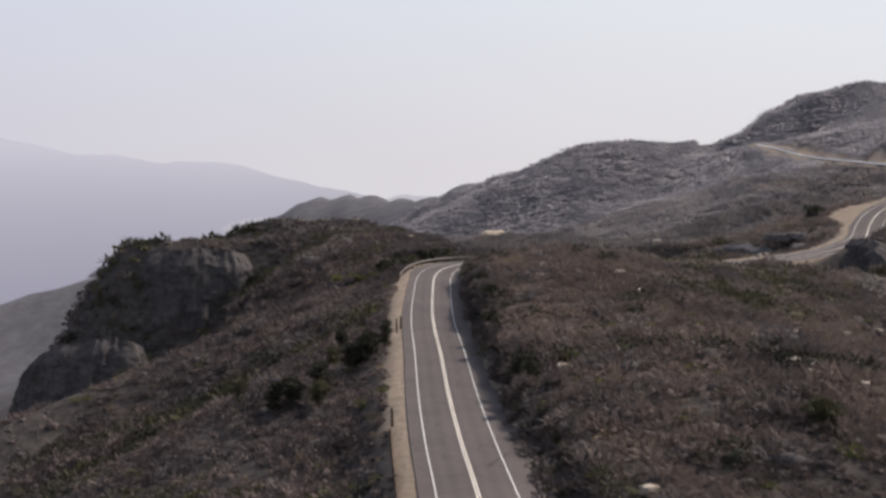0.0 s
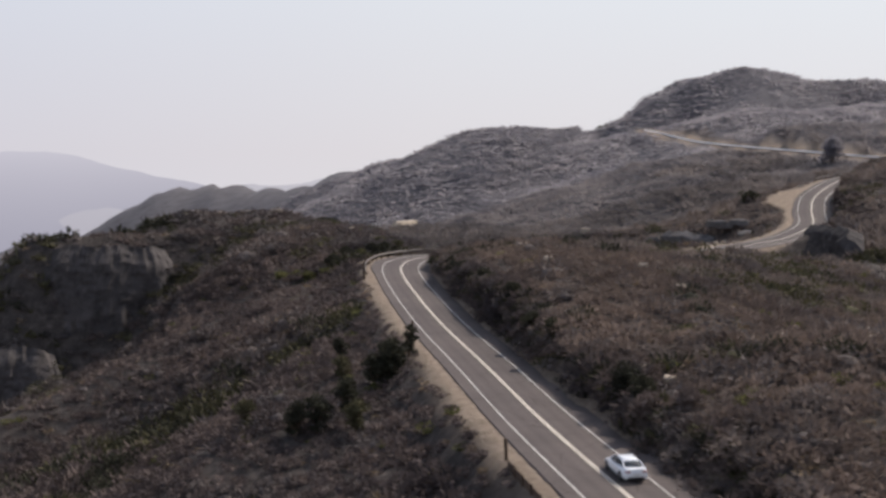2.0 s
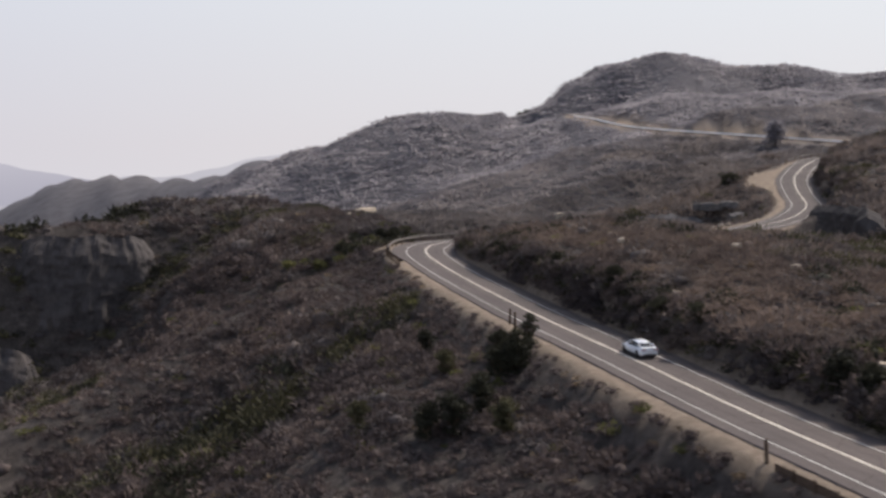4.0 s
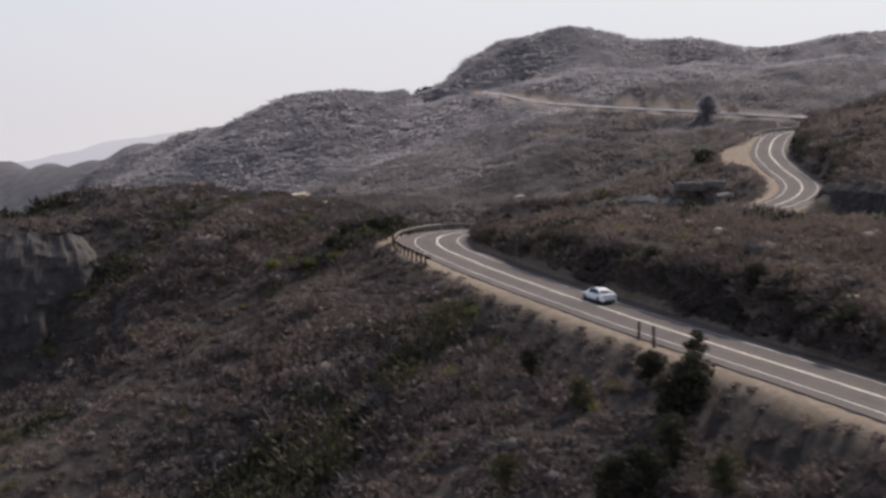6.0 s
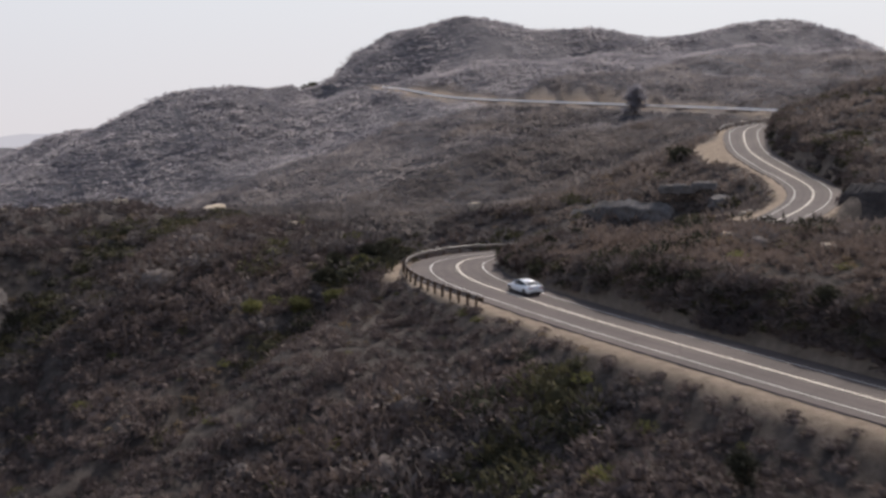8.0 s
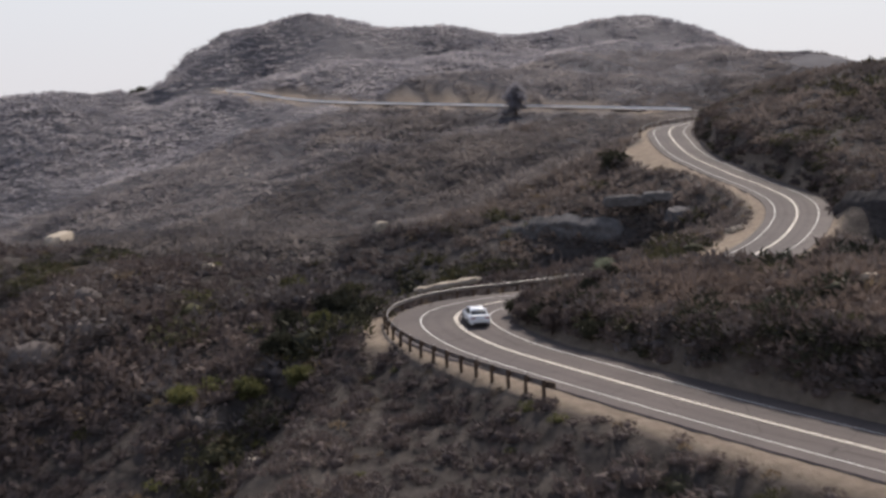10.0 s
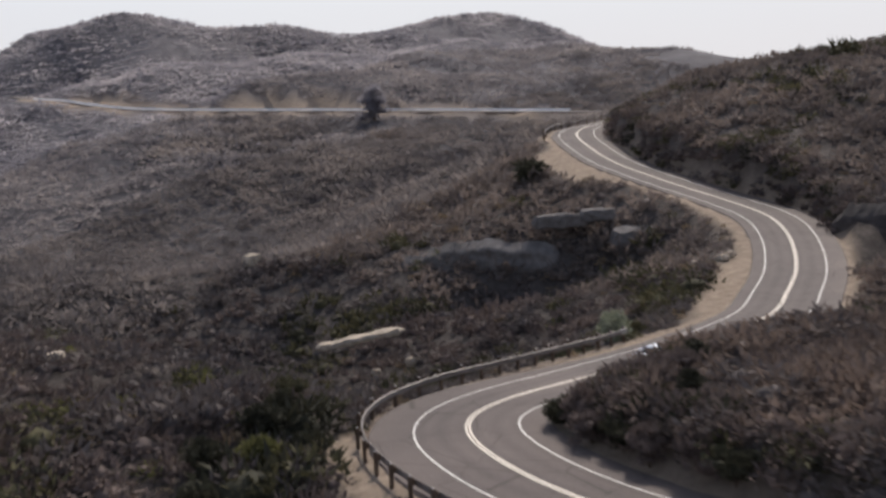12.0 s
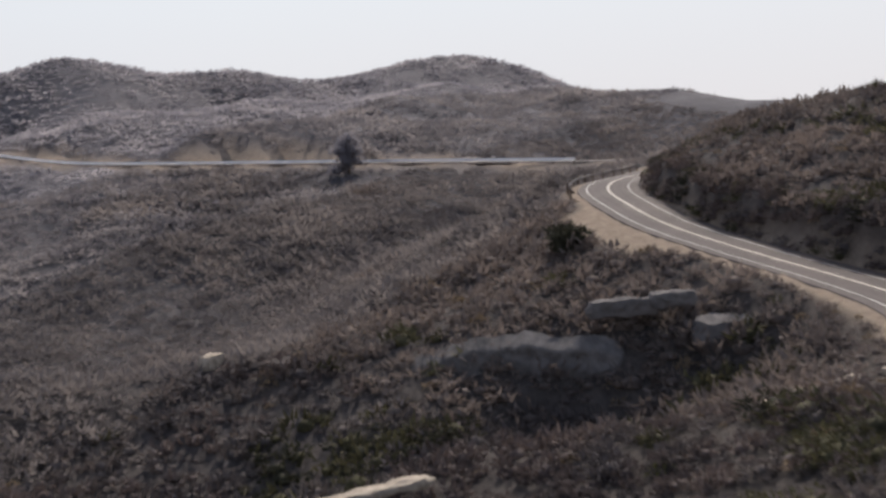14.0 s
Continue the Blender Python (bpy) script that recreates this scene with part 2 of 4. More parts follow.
def natural(x, y):
    wx, wy = x + 10 * vnoise(x / 37, y / 37, 5), y + 10 * vnoise(x / 37, y / 37, 6)
    hs_ = [np.full_like(x, -160.0)]
    for crest, slope, rnd, reach in CRESTS:
        best = np.full_like(x, -1e4)
        for (ax, ay, az), (bx, by, bz) in zip(crest, crest[1:]):
            ux, uy = bx - ax, by - ay
            q = np.clip(((wx - ax) * ux + (wy - ay) * uy) / (ux * ux + uy * uy), 0, 1)
            d = np.hypot(wx - ax - q * ux, wy - ay - q * uy)
            best = np.maximum(best, az + q * (bz - az) - slope * (np.sqrt(d * d + rnd * rnd) - rnd) - 0.8 * np.clip(d - reach, 0, 60))
        hs_.append(best)
    h = np.stack(hs_)
    top = h.max(0)
    h = top + 1.6 * np.log(np.exp((h - top) / 1.6).sum(0))
    far = np.clip((np.hypot(x - 20, y - 200) - 60) / 250, 0, 1)
    gully = np.abs(fbm(x / 46, y / 46, 11, 3)) * -2.0 + 0.5
    for hx, hy, hr, deep in HOLLOWS:
        h = h - deep * np.exp(-((x - hx) ** 2 + (y - hy) ** 2) / hr ** 2)
    rill = ribs(x, y) * np.clip((-x - 9) / 16, 0, 1) * np.clip((300 - y) / 30, 0, 1)
    return h - 0.8 + rill + gully * (1.0 + 3.0 * far) + 0.9 * fbm(x / 9, y / 9, 21, 3)


def to_road(x, y):
    """Distance to the road's centre (minus: left of it), its height there, and the metres along it."""
    dist, zz, ss = np.full(x.shape, 999.0), np.zeros(x.shape), np.zeros(x.shape)
    near = np.where((x > -60) & (x < 270) & (y < 700))[0]
    for i in range(0, len(near), 20000):
        k = near[i:i + 20000]
        dx, dy = x[k, None] - LINE[None, ::2, 0], y[k, None] - LINE[None, ::2, 1]
        j = np.argmin(dx * dx + dy * dy, 1)
        r = np.arange(len(k))
        px, py = dx[r, j], dy[r, j]
        sign = np.where(px * SIDE[::2][j, 0] + py * SIDE[::2][j, 1] > 0, 1, -1)
        dist[k], zz[k], ss[k] = sign * np.hypot(px, py), LINE[::2][j, 2], RUN[::2][j]
    return dist, zz, ss


S_BEND, S_APRON = run_at(0, 236), run_at(3, 101)
LAYBYS = [(run_at(3, 246), 4, -7.8), (run_at(62, 262), 14, -7.6), (run_at(112, 322), 12, -11.0), (run_at(4, 92), 14, 7.5), (run_at(154, 570), 13, -9.0), (run_at(154, 570), 10, 9.0)]  # bare pull-outs: centre, half length, reach


def land(x, y):
    shape = x.shape
    x, y = x.ravel().astype(float), y.ravel().astype(float)
    h = natural(x, y)
    d, z, s = to_road(x, y)
    # slope lowered on the far road's open side so the road shows in the camera's view
    h = np.where((y > 385) & (d < 0) & (d > -45), np.minimum(h, z - 0.4 - 0.22 * (np.abs(d) - 5.5).clip(0)), h)
    wob = 0.8 * vnoise(x / 5, y / 5, 31)
    cut = np.where(d > 0, 1.7, 4.5)
    left = np.where(d < 0, 5.7, 4.7)
    left = np.where((d > 0) & (np.abs(s - S_BEND - 12) < 16), 5.6, left)
    for c, half, reach in LAYBYS:
        w = np.clip(1.3 - np.abs(s - c) / half, 0, 1)
        left = np.where((d < 0) == (reach < 0), np.maximum(left, 5.5 + (abs(reach) - 5.5) * np.minimum(1, 2 * w)), left)
    ad = np.abs(d) + wob
    w = np.clip((ad - left) / cut, 0, 1)
    w = w * w * (3 - 2 * w)
    verge = z - 0.10 - 0.03 * np.clip(np.abs(d) - 4.5, 0, 20)
    out = verge * (1 - w) + h * w
    out = np.where((d > -5.0) & (d < 4.6), np.minimum(out, z - 0.12), out)
    bare = (1 - np.clip((ad - left - 0.2) / np.where(d > 0, 1.1, 1.6), 0, 1)) * (d < 900)
    return out.reshape(shape), bare.reshape(shape), d.reshape(shape)


def axis(lo, a, b, hi, step, grow=1.09):
    mid = list(np.arange(a, b + step, step))
    up, s = [], step
    while (up[-1] if up else b) < hi:
        s *= grow
        up.append((up[-1] if up else mid[-1]) + s)
    dn, s = [], step
    while (dn[-1] if dn else a) > lo:
        s *= grow
        dn.append((dn[-1] if dn else mid[0]) - s)
    return np.array(dn[::-1] + mid + up)


def mesh_object(name, verts, faces, mats, parent=None, smooth=False):
    me = bpy.data.meshes.new(name)
    me.from_pydata([tuple(v) for v in verts], [], [tuple(f) for f in faces])
    for m in mats if isinstance(mats, (list, tuple)) else [mats]:
        me.materials.append(m)
    if smooth:
        me.polygons.foreach_set("use_smooth", [True] * len(me.polygons))
    ob = new(name, me)
    ob.parent = parent
    return ob


def part(name, bm, mat, parent=None, label="", smooth=False):
    me = bpy.data.meshes.new(name)
    bm.to_mesh(me)
    bm.free()
    for m in mat if isinstance(mat, (list, tuple)) else [mat]:
        me.materials.append(m)
    if smooth:
        me.polygons.foreach_set("use_smooth", [True] * len(me.polygons))
    ob = new(name, me)
    ob.parent = parent
    return tagged(ob, label)


def build_ground():
    xs, ys = axis(-4200, -80, 130, 4200, 1.25), axis(-1500, 66, 345, 4600, 1.25)
    gx, gy = np.meshgrid(xs, ys)
    gz, bare, d = land(gx, gy)
    ny, nx = gx.shape
    me = bpy.data.meshes.new("ground")
    me.vertices.add(nx * ny)
    me.vertices.foreach_set("co", np.stack([gx, gy, gz], -1).ravel())
    i = np.arange(nx * ny).reshape(ny, nx)
    quads = np.stack([i[:-1, :-1], i[:-1, 1:], i[1:, 1:], i[1:, :-1]], -1).reshape(-1, 4)
    me.loops.add(quads.size)
    me.loops.foreach_set("vertex_index", quads.ravel())
    me.polygons.add(len(quads))
    me.polygons.foreach_set("loop_start", np.arange(0, quads.size, 4))
    me.polygons.foreach_set("use_smooth", np.ones(len(quads), bool))
    me.update(calc_edges=True)
    # the second mask grows with distance and lays haze colour on the soil
    for name, val in (("bare", bare), ("far_haze", np.clip((np.hypot(gx - 10, gy - 170) - 130) / 260, 0, 1))):
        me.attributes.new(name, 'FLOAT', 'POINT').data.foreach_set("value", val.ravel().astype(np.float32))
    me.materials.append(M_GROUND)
    GRID.extend([xs, ys, gz])
    return tagged(new("ground", me), "stony brush-covered hill slopes with pale bare verges", "ground", kind="structure")


GRID = []
ground = build_ground()


def ground_z(x, y):
    """Height of the ground sheet itself."""
    xs, ys, gz = GRID
    i, j = np.clip(np.searchsorted(xs, x) - 1, 0, len(xs) - 2), np.clip(np.searchsorted(ys, y) - 1, 0, len(ys) - 2)
    u, v = (x - xs[i]) / (xs[i + 1] - xs[i]), (y - ys[j]) / (ys[j + 1] - ys[j])
    return (gz[j, i] * (1 - u) + gz[j, i + 1] * u) * (1 - v) + (gz[j + 1, i] * (1 - u) + gz[j + 1, i + 1] * u) * v


# ---- road ----
def ribbon(name, s0, s1, offs, ups, mat, parent=None, step=1.0, wob=0.0):
    ss = np.arange(s0, s1, step)
    verts, faces, n = [], [], len(offs)
    for k, s in enumerate(ss):
        for j, (o, u) in enumerate(zip(offs, ups)):
            edge = wob * (random.random() - 0.5) if j in (0, n - 1) else 0
            if wob and j < 2:
                edge -= 1.3 * max(0, min(1, 1.4 - abs(s - S_BEND - 14) / 16))
            if wob and j > n - 3:
                edge += 1.3 * max(0, min(1, 1.4 - abs(s - S_APRON) / 26))
            verts.append(along(s, o + edge, u)[0])
        if k:
            a = (k - 1) * n
            faces += [(a + j, a + n + j, a + n + j + 1, a + j + 1)[::-1] for j in range(n - 1)]
    return mesh_object(name, verts, faces, mat, parent)


S_END = RUN[-1] - 1
OFFS = [-4.7, -4.45, -3.5, -2.7, -2.3, -1.6, -0.9, -0.5, 0, 0.5, 0.9, 1.6, 2.3, 2.7, 3.4, 5.0, 5.2]
UPS = [-0.3] + [0.05 * (1 - (o / 5) ** 2) for o in OFFS[1:-1]] + [-0.3]
WORN = [0.7, 0.6, 0.45, 0.3, 0.55, 0.15, 0.55, 0.35, 0.2, 0.35, 0.6, 0.2, 0.6, 0.4, 0.7, 1.0, 1.0]
road = tagged(ribbon("road", 1, S_END, OFFS, UPS, M_ASPHALT, wob=0.25),
              "winding two-lane mountain road of worn grey asphalt", "road", kind="structure")
road.data.attributes.new("worn", 'FLOAT', 'POINT').data.foreach_set("value", np.tile(np.array(WORN, np.float32), len(road.data.vertices) // len(WORN)))
for off, mat, nm in ((-3.15, M_WHITE, "edge_line"), (3.0, M_WHITE, "edge_line"), (-0.105, M_YELLOW, "centre_line"), (0.105, M_YELLOW, "centre_line")):
    a = 0.012 + 0.05 * (1 - (off / 5) ** 2)
    ribbon(nm, 2, S_END - 1, [off - 0.06, off + 0.06], [a, a], mat, road)


# ---- brush: joined stands of small clumps ----
def clump(seed, leaves, core=True, tall=0.8, leaf=0.2):
    """One clump: a dark twig core in a shell of small leaf and twig blades."""
    r = np.random.RandomState(seed)
    v, f = [], []
    if core:
        bm = bmesh.new()
        bmesh.ops.create_icosphere(bm, subdivisions=1, radius=0.5)
        bm.verts.ensure_lookup_table()
        bm.verts.index_update()
        for q in bm.verts:
            k = 0.75 + 0.5 * r.rand()
            v.append((q.co.x * k, q.co.y * k, max(-0.3, q.co.z * k * tall)))
        f += [[w.index for w in g.verts] for g in bm.faces]
        bm.free()
    for _ in range(leaves):
        u = r.normal(size=3)
        u /= np.linalg.norm(u)
        u[2] = abs(u[2]) * 1.1 - 0.15
        p = u * (0.62 + 0.42 * r.rand()) * (1, 1, tall)
        out = u + 0.7 * r.normal(size=3) + (0, 0, 0.5)
        out /= np.linalg.norm(out)
        w = np.cross(out, r.normal(size=3))
        w /= np.linalg.norm(w)
        L, b = leaf * (0.8 + 1.0 * r.rand()), leaf * (0.28 + 0.3 * r.rand())
        i = len(v)
        v += [tuple(p - w * b), tuple(p + w * b), tuple(p + out * L * 1.6)]
        f.append([i, i + 1, i + 2])
    return np.array(v), np.array(f)


def stand(name, clumps, places, sizes, squash, mat, seed, label):
    """Joins one clump per place into one mesh."""
    r = np.random.RandomState(seed)
    vs, fs, base = [], [], 0
    pick = r.randint(len(clumps), size=len(places))
    for c, (cv, cf) in enumerate(clumps):
        k = np.where(pick == c)[0]
        if not len(k):
            continue
        a = r.rand(len(k)) * 6.283
        ca, sa = np.cos(a)[:, None], np.sin(a)[:, None]
        x, y, z = cv[None, :, 0], cv[None, :, 1], cv[None, :, 2]
        s = sizes[k][:, None]
        q = np.stack([places[k, 0][:, None] + 1.25 * s * (ca * x - sa * y), places[k, 1][:, None] + 1.25 * s * (sa * x + ca * y),
                      places[k, 2][:, None] + s * squash[k][:, None] * z], -1)
        vs.append(q.reshape(-1, 3))
        fs.append((cf[None] + (np.arange(len(k)) * len(cv))[:, None, None] + base).reshape(-1, 3))
        base += len(k) * len(cv)
    if not vs:
        return None
    v, f = np.vstack(vs), np.vstack(fs)
    me = bpy.data.meshes.new(name)
    me.vertices.add(len(v))
    me.vertices.foreach_set("co", v.ravel())
    me.loops.add(f.size)
    me.loops.foreach_set("vertex_index", f.ravel())
    me.polygons.add(len(f))
    me.polygons.foreach_set("loop_start", np.arange(0, f.size, 3))
    me.update(calc_edges=True)
    me.materials.append(mat)
    return tagged(new(name, me), label, "brush", kind="stuff")


CL_NEAR = [clump(k, 76, True, 0.75, 0.19) for k in range(12)]
CL_MID = [clump(40 + k, 32, True, 0.75, 0.28) for k in range(8)]
CL_FAR = [clump(80 + k, 7, True, 0.7, 0.3) for k in range(6)]
CL_BIG = [clump(200 + k, 150, True, 0.75, 0.11) for k in range(8)]
CL_FINE = [clump(160 + k, 34, False, 0.7, 0.26) for k in range(8)]
CL_SOFT = [clump(180 + k, 16, False, 0.6, 0.34) for k in range(8)]
CL_GRASS = [clump(120 + k, 46, False, 0.8, 0.3) for k in range(6)]
KINDS = [("brown_brush", M_BROWN, "low dry brown chaparral brush on the slopes"), ("sage_brush", M_SAGE, "grey-green sagebrush clumps on the slopes"),
         ("olive_brush", M_OLIVE, "olive-green chaparral bushes on the slopes"), ("dark_brush", M_DARK, "dark evergreen scrub oak on the slopes"),
         ("dry_grass", M_STRAW, "pale straw-coloured dry grass tufts")]


def scatter(zone, x0, x1, y0, y1, gap, sizes, clumps, seed, skip=None, mats=None, flat=1.0):
    r = np.random.RandomState(seed)
    gx, gy = np.meshgrid(np.arange(x0, x1, gap), np.arange(y0, y1, gap))
    x, y = gx.ravel() + gap * (r.rand(gx.size) - 0.5) * 1.5, gy.ravel() + gap * (r.rand(gx.size) - 0.5) * 1.5
    if skip is not None:
        k = ~skip(x, y)
        x, y = x[k], y[k]
    _, bare, d = land(x, y)
    z = ground_z(x, y)
    lush = 1.3 * fbm(x / 26, y / 26, 41, 3) + 0.2 * (r.rand(len(x)) - 0.5)
    hue = 0.7 * fbm(x / 14, y / 14, 51, 3) + 0.6 * fbm(x / 45, y / 45, 55, 2) + 0.38 * (r.rand(len(x)) - 0.5)
    ravine_bias = np.where(d < 0, -ribs(x, y) / 8.5 * np.clip((300 - y) / 30, 0, 1) * (x < 0), 0)  # brush gets denser and darker towards the ravines
    hue = np.where(d > 0, hue - 0.10, hue)
    hue, lush = hue + 0.95 * ravine_bias, lush + 0.9 * ravine_bias
    keep = (bare < 0.62) & ((d < -6.1) | (d > 5.4)) & ~((y > 395) & (d < 0) & (d > -10))
    size = sizes[0] + (sizes[1] - sizes[0]) * r.rand(len(x)) ** 2.0
    size *= np.clip(1.0 + 0.6 * lush, 0.7, 1.6)
    size = np.where((d < 0) & (d > -9.5), np.minimum(size, 0.35 + 0.16 * (np.abs(d) - 5.2).clip(0)), size)
    size = np.where((d > 0) & (d < 7.5), np.minimum(size, 0.9), size)
    kind = np.digitize(hue, [0.06, 0.32, 0.46, 0.58])
    kind = np.where(kind == 4, 3, kind)
    grass = (r.rand(len(x)) < 0.05) | ((bare > 0.02) & (bare < 0.35) & (r.rand(len(x)) < 0.5))
    kind = np.where(grass, 4, kind)
    p = np.stack([x, y, z], -1)
    for c, (nm, mat, lab) in enumerate(KINDS):
        k = np.where(keep & (kind == c))[0]
        sz = size[k] * (1.15 if c == 3 else 0.55 if c == 4 else 1.0)
        stand(nm, CL_GRASS if c == 4 and clumps is not CL_SOFT else clumps, p[k], sz, flat * (0.8 + 0.5 * r.rand(len(k))), (mats or {}).get(nm, mat), seed + c, lab + zone)


def in_box(x0, x1, y0, y1):
    return lambda x, y: (x > x0) & (x < x1) & (y > y0) & (y < y1)


NEAR = in_box(-62, 66, 72, 300)
# far brush all takes the haze-paled colour, whatever its kind
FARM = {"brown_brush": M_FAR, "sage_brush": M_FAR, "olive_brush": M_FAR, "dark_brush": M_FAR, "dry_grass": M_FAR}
UNSEEN = lambda x, y: NEAR(x, y) | ((x > 66) & (y < 225)) | ((x < -62) & (y < 225)) | ((x < -20) & (y > 345))
scatter(" below the road", -62, 66, 72, 300, 1.5, (0.55, 1.6), CL_NEAR, 100, lambda x, y: to_road(x, y)[0] > 0)
scatter(" on the mound above the road", -5, 66, 72, 300, 1.5, (0.55, 1.6), CL_NEAR, 120, lambda x, y: to_road(x, y)[0] <= 0, {"brown_brush": M_DRY, "sage_brush": M_GREYBROWN})
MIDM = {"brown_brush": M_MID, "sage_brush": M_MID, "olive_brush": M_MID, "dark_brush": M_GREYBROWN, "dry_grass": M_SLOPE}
scatter(" across the gully", -100, 66, 60, 345, 1.85, (0.6, 1.7), CL_MID, 200, UNSEEN)
# paler brush on this hill takes up some of the haze too
scatter(" on the hill over the far bend", 66, 250, 225, 345, 1.8, (0.6, 1.7), CL_MID, 220, in_box(79, 90.5, 246, 270), {"brown_brush": M_GREYBROWN, "sage_brush": M_GREYBROWN, "dark_brush": M_OLIVE})
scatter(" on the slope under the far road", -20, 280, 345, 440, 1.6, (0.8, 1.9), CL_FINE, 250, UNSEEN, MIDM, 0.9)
scatter(" on the slopes around", -170, 190, -90, 250, 4.2, (0.9, 1.8), CL_FAR, 500, lambda x, y: NEAR(x, y) | ~UNSEEN(x, y) & (y > 60) & (x > -100))
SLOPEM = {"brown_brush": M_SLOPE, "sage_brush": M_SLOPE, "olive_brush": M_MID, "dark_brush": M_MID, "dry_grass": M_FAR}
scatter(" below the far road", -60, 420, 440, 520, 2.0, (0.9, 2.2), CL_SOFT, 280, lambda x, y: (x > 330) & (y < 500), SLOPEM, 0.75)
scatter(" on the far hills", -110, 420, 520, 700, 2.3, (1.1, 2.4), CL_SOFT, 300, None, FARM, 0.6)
scatter(" in the gullies", -62, 66, 80, 330, 3.4, (1.3, 2.7), CL_BIG, 400, lambda x, y: np.where(x < -7, (ribs(x, y) > -1.3) | (y > 275), np.abs(vnoise(x / 17, y / 17, 71)) > 0.035) | (to_road(x, y)[0] > -9) & (to_road(x, y)[0] < 8), {"brown_brush": M_DARK, "sage_brush": M_OLIVE, "dry_grass": M_DARK})

scatter(" as large rounded bushes", -62, 66, 78, 300, 6.2, (1.6, 2.9), CL_BIG, 450, lambda x, y: (fbm(x / 19, y / 19, 95, 2) < 0.04) | (to_road(x, y)[0] > -11) & (to_road(x, y)[0] < 9), {"brown_brush": M_SAGE, "sage_brush": M_OLIVE, "dry_grass": M_SAGE}, 0.85)

FLECK = {"brown_brush": M_GREEN, "sage_brush": M_GREEN, "olive_brush": M_GREEN, "dark_brush": M_GREEN}
scatter(" with fresh yellow-green shoots", -62, 66, 80, 300, 8.0, (0.5, 1.15), CL_NEAR, 800, lambda x, y: vnoise(x / 25, y / 25, 91) < 0.02, FLECK)


def bank_brush(s0, s1, d0, d1, count, sizes, seed):
    """Brush that hangs over the cut bank on the inner side of the road."""
    r = np.random.RandomState(seed)
    s, o = s0 + (s1 - s0) * r.rand(count), d0 + (d1 - d0) * r.rand(count)
    xy = np.array([along(a, b)[0][:2] for a, b in zip(s, o)])
    _, bare, d = land(xy[:, 0], xy[:, 1])
    z = ground_z(xy[:, 0], xy[:, 1])
    ok = (d > 5.15) & ((bare < 0.5) | (s < S_BEND - 6) | (s > S_BEND + 30))
    kind = r.choice(4, size=count, p=[0.5, 0.26, 0.1, 0.14])
    for c, (nm, mat, lab) in enumerate(KINDS[:4]):
        k = np.where(ok & (kind == c))[0]
        stand(nm, CL_NEAR, np.column_stack([xy[k], z[k]]), sizes[0] + (sizes[1] - sizes[0]) * r.rand(len(k)) ** 1.5, 0.9 + 0.4 * r.rand(len(k)), mat, seed + c, lab + " over the cut bank")


bank_brush(run_at(4, 84), run_at(46, 255), 5.6, 9.5, 1250, (0.45, 1.3), 700)
bank_brush(run_at(0, 215), run_at(46, 255), 7.0, 9.5, 200, (0.7, 1.15), 740)
bank_brush(run_at(0, 150), run_at(0, 222), 5.8, 8.6, 550, (0.5, 1.1), 760)
bank_brush(run_at(84, 274), run_at(140, 340), 5.4, 10, 500, (0.5, 1.2), 720)

# ---- rocks ----
def rock(name, at, size, turn, seed, mat, label, rough=0.35, ledge=0.0, flute=0.0, tilt=0.0):
    """A weathered outcrop: a boxy lump with worn, layered faces, sunk into the slope."""
    bm = bmesh.new()
    bmesh.ops.create_cube(bm, size=2.0)
    bmesh.ops.subdivide_edges(bm, edges=bm.edges[:], cuts=15 if max(size) > 3 else 5, use_grid_fill=True)
    fine = max(0.16, 1.1 / (sum(size) / 3))
    span = sorted(size)[0] * 0.8
    off = Vector((seed * 7.3, seed * 3.1, seed * 1.7))
    for v in bm.verts:
        c = v.co.copy()
        c = c.lerp(c.normalized() * 1.15, 0.62 if max(size) > 9 else 0.38)
        p = Vector((c.x * size[0], c.y * size[1], c.z * size[2]))
        out_ = Vector((c.x / size[0], c.y / size[1], c.z / size[2])).normalized()
        n = noise.fractal(p * fine + off, 1.0, 2.0, 5) * rough * span
        side = math.hypot(out_.x, out_.y)
        n -= flute * span * 1.6 * side * abs(noise.noise(Vector((p.x * 0.3, p.y * 0.3, p.z * 0.05)) + off))
        n += ledge * span * side * math.sin(p.z * 2.6 + 2 * noise.noise(p * 0.2 + off))
        v.co = p + out_ * n
    bm.normal_update()
    ob = part(name, bm, mat, None)
    ob.matrix_basis = pose(*at, 0, tilt, turn)
    return tagged(ob, label, "rock")


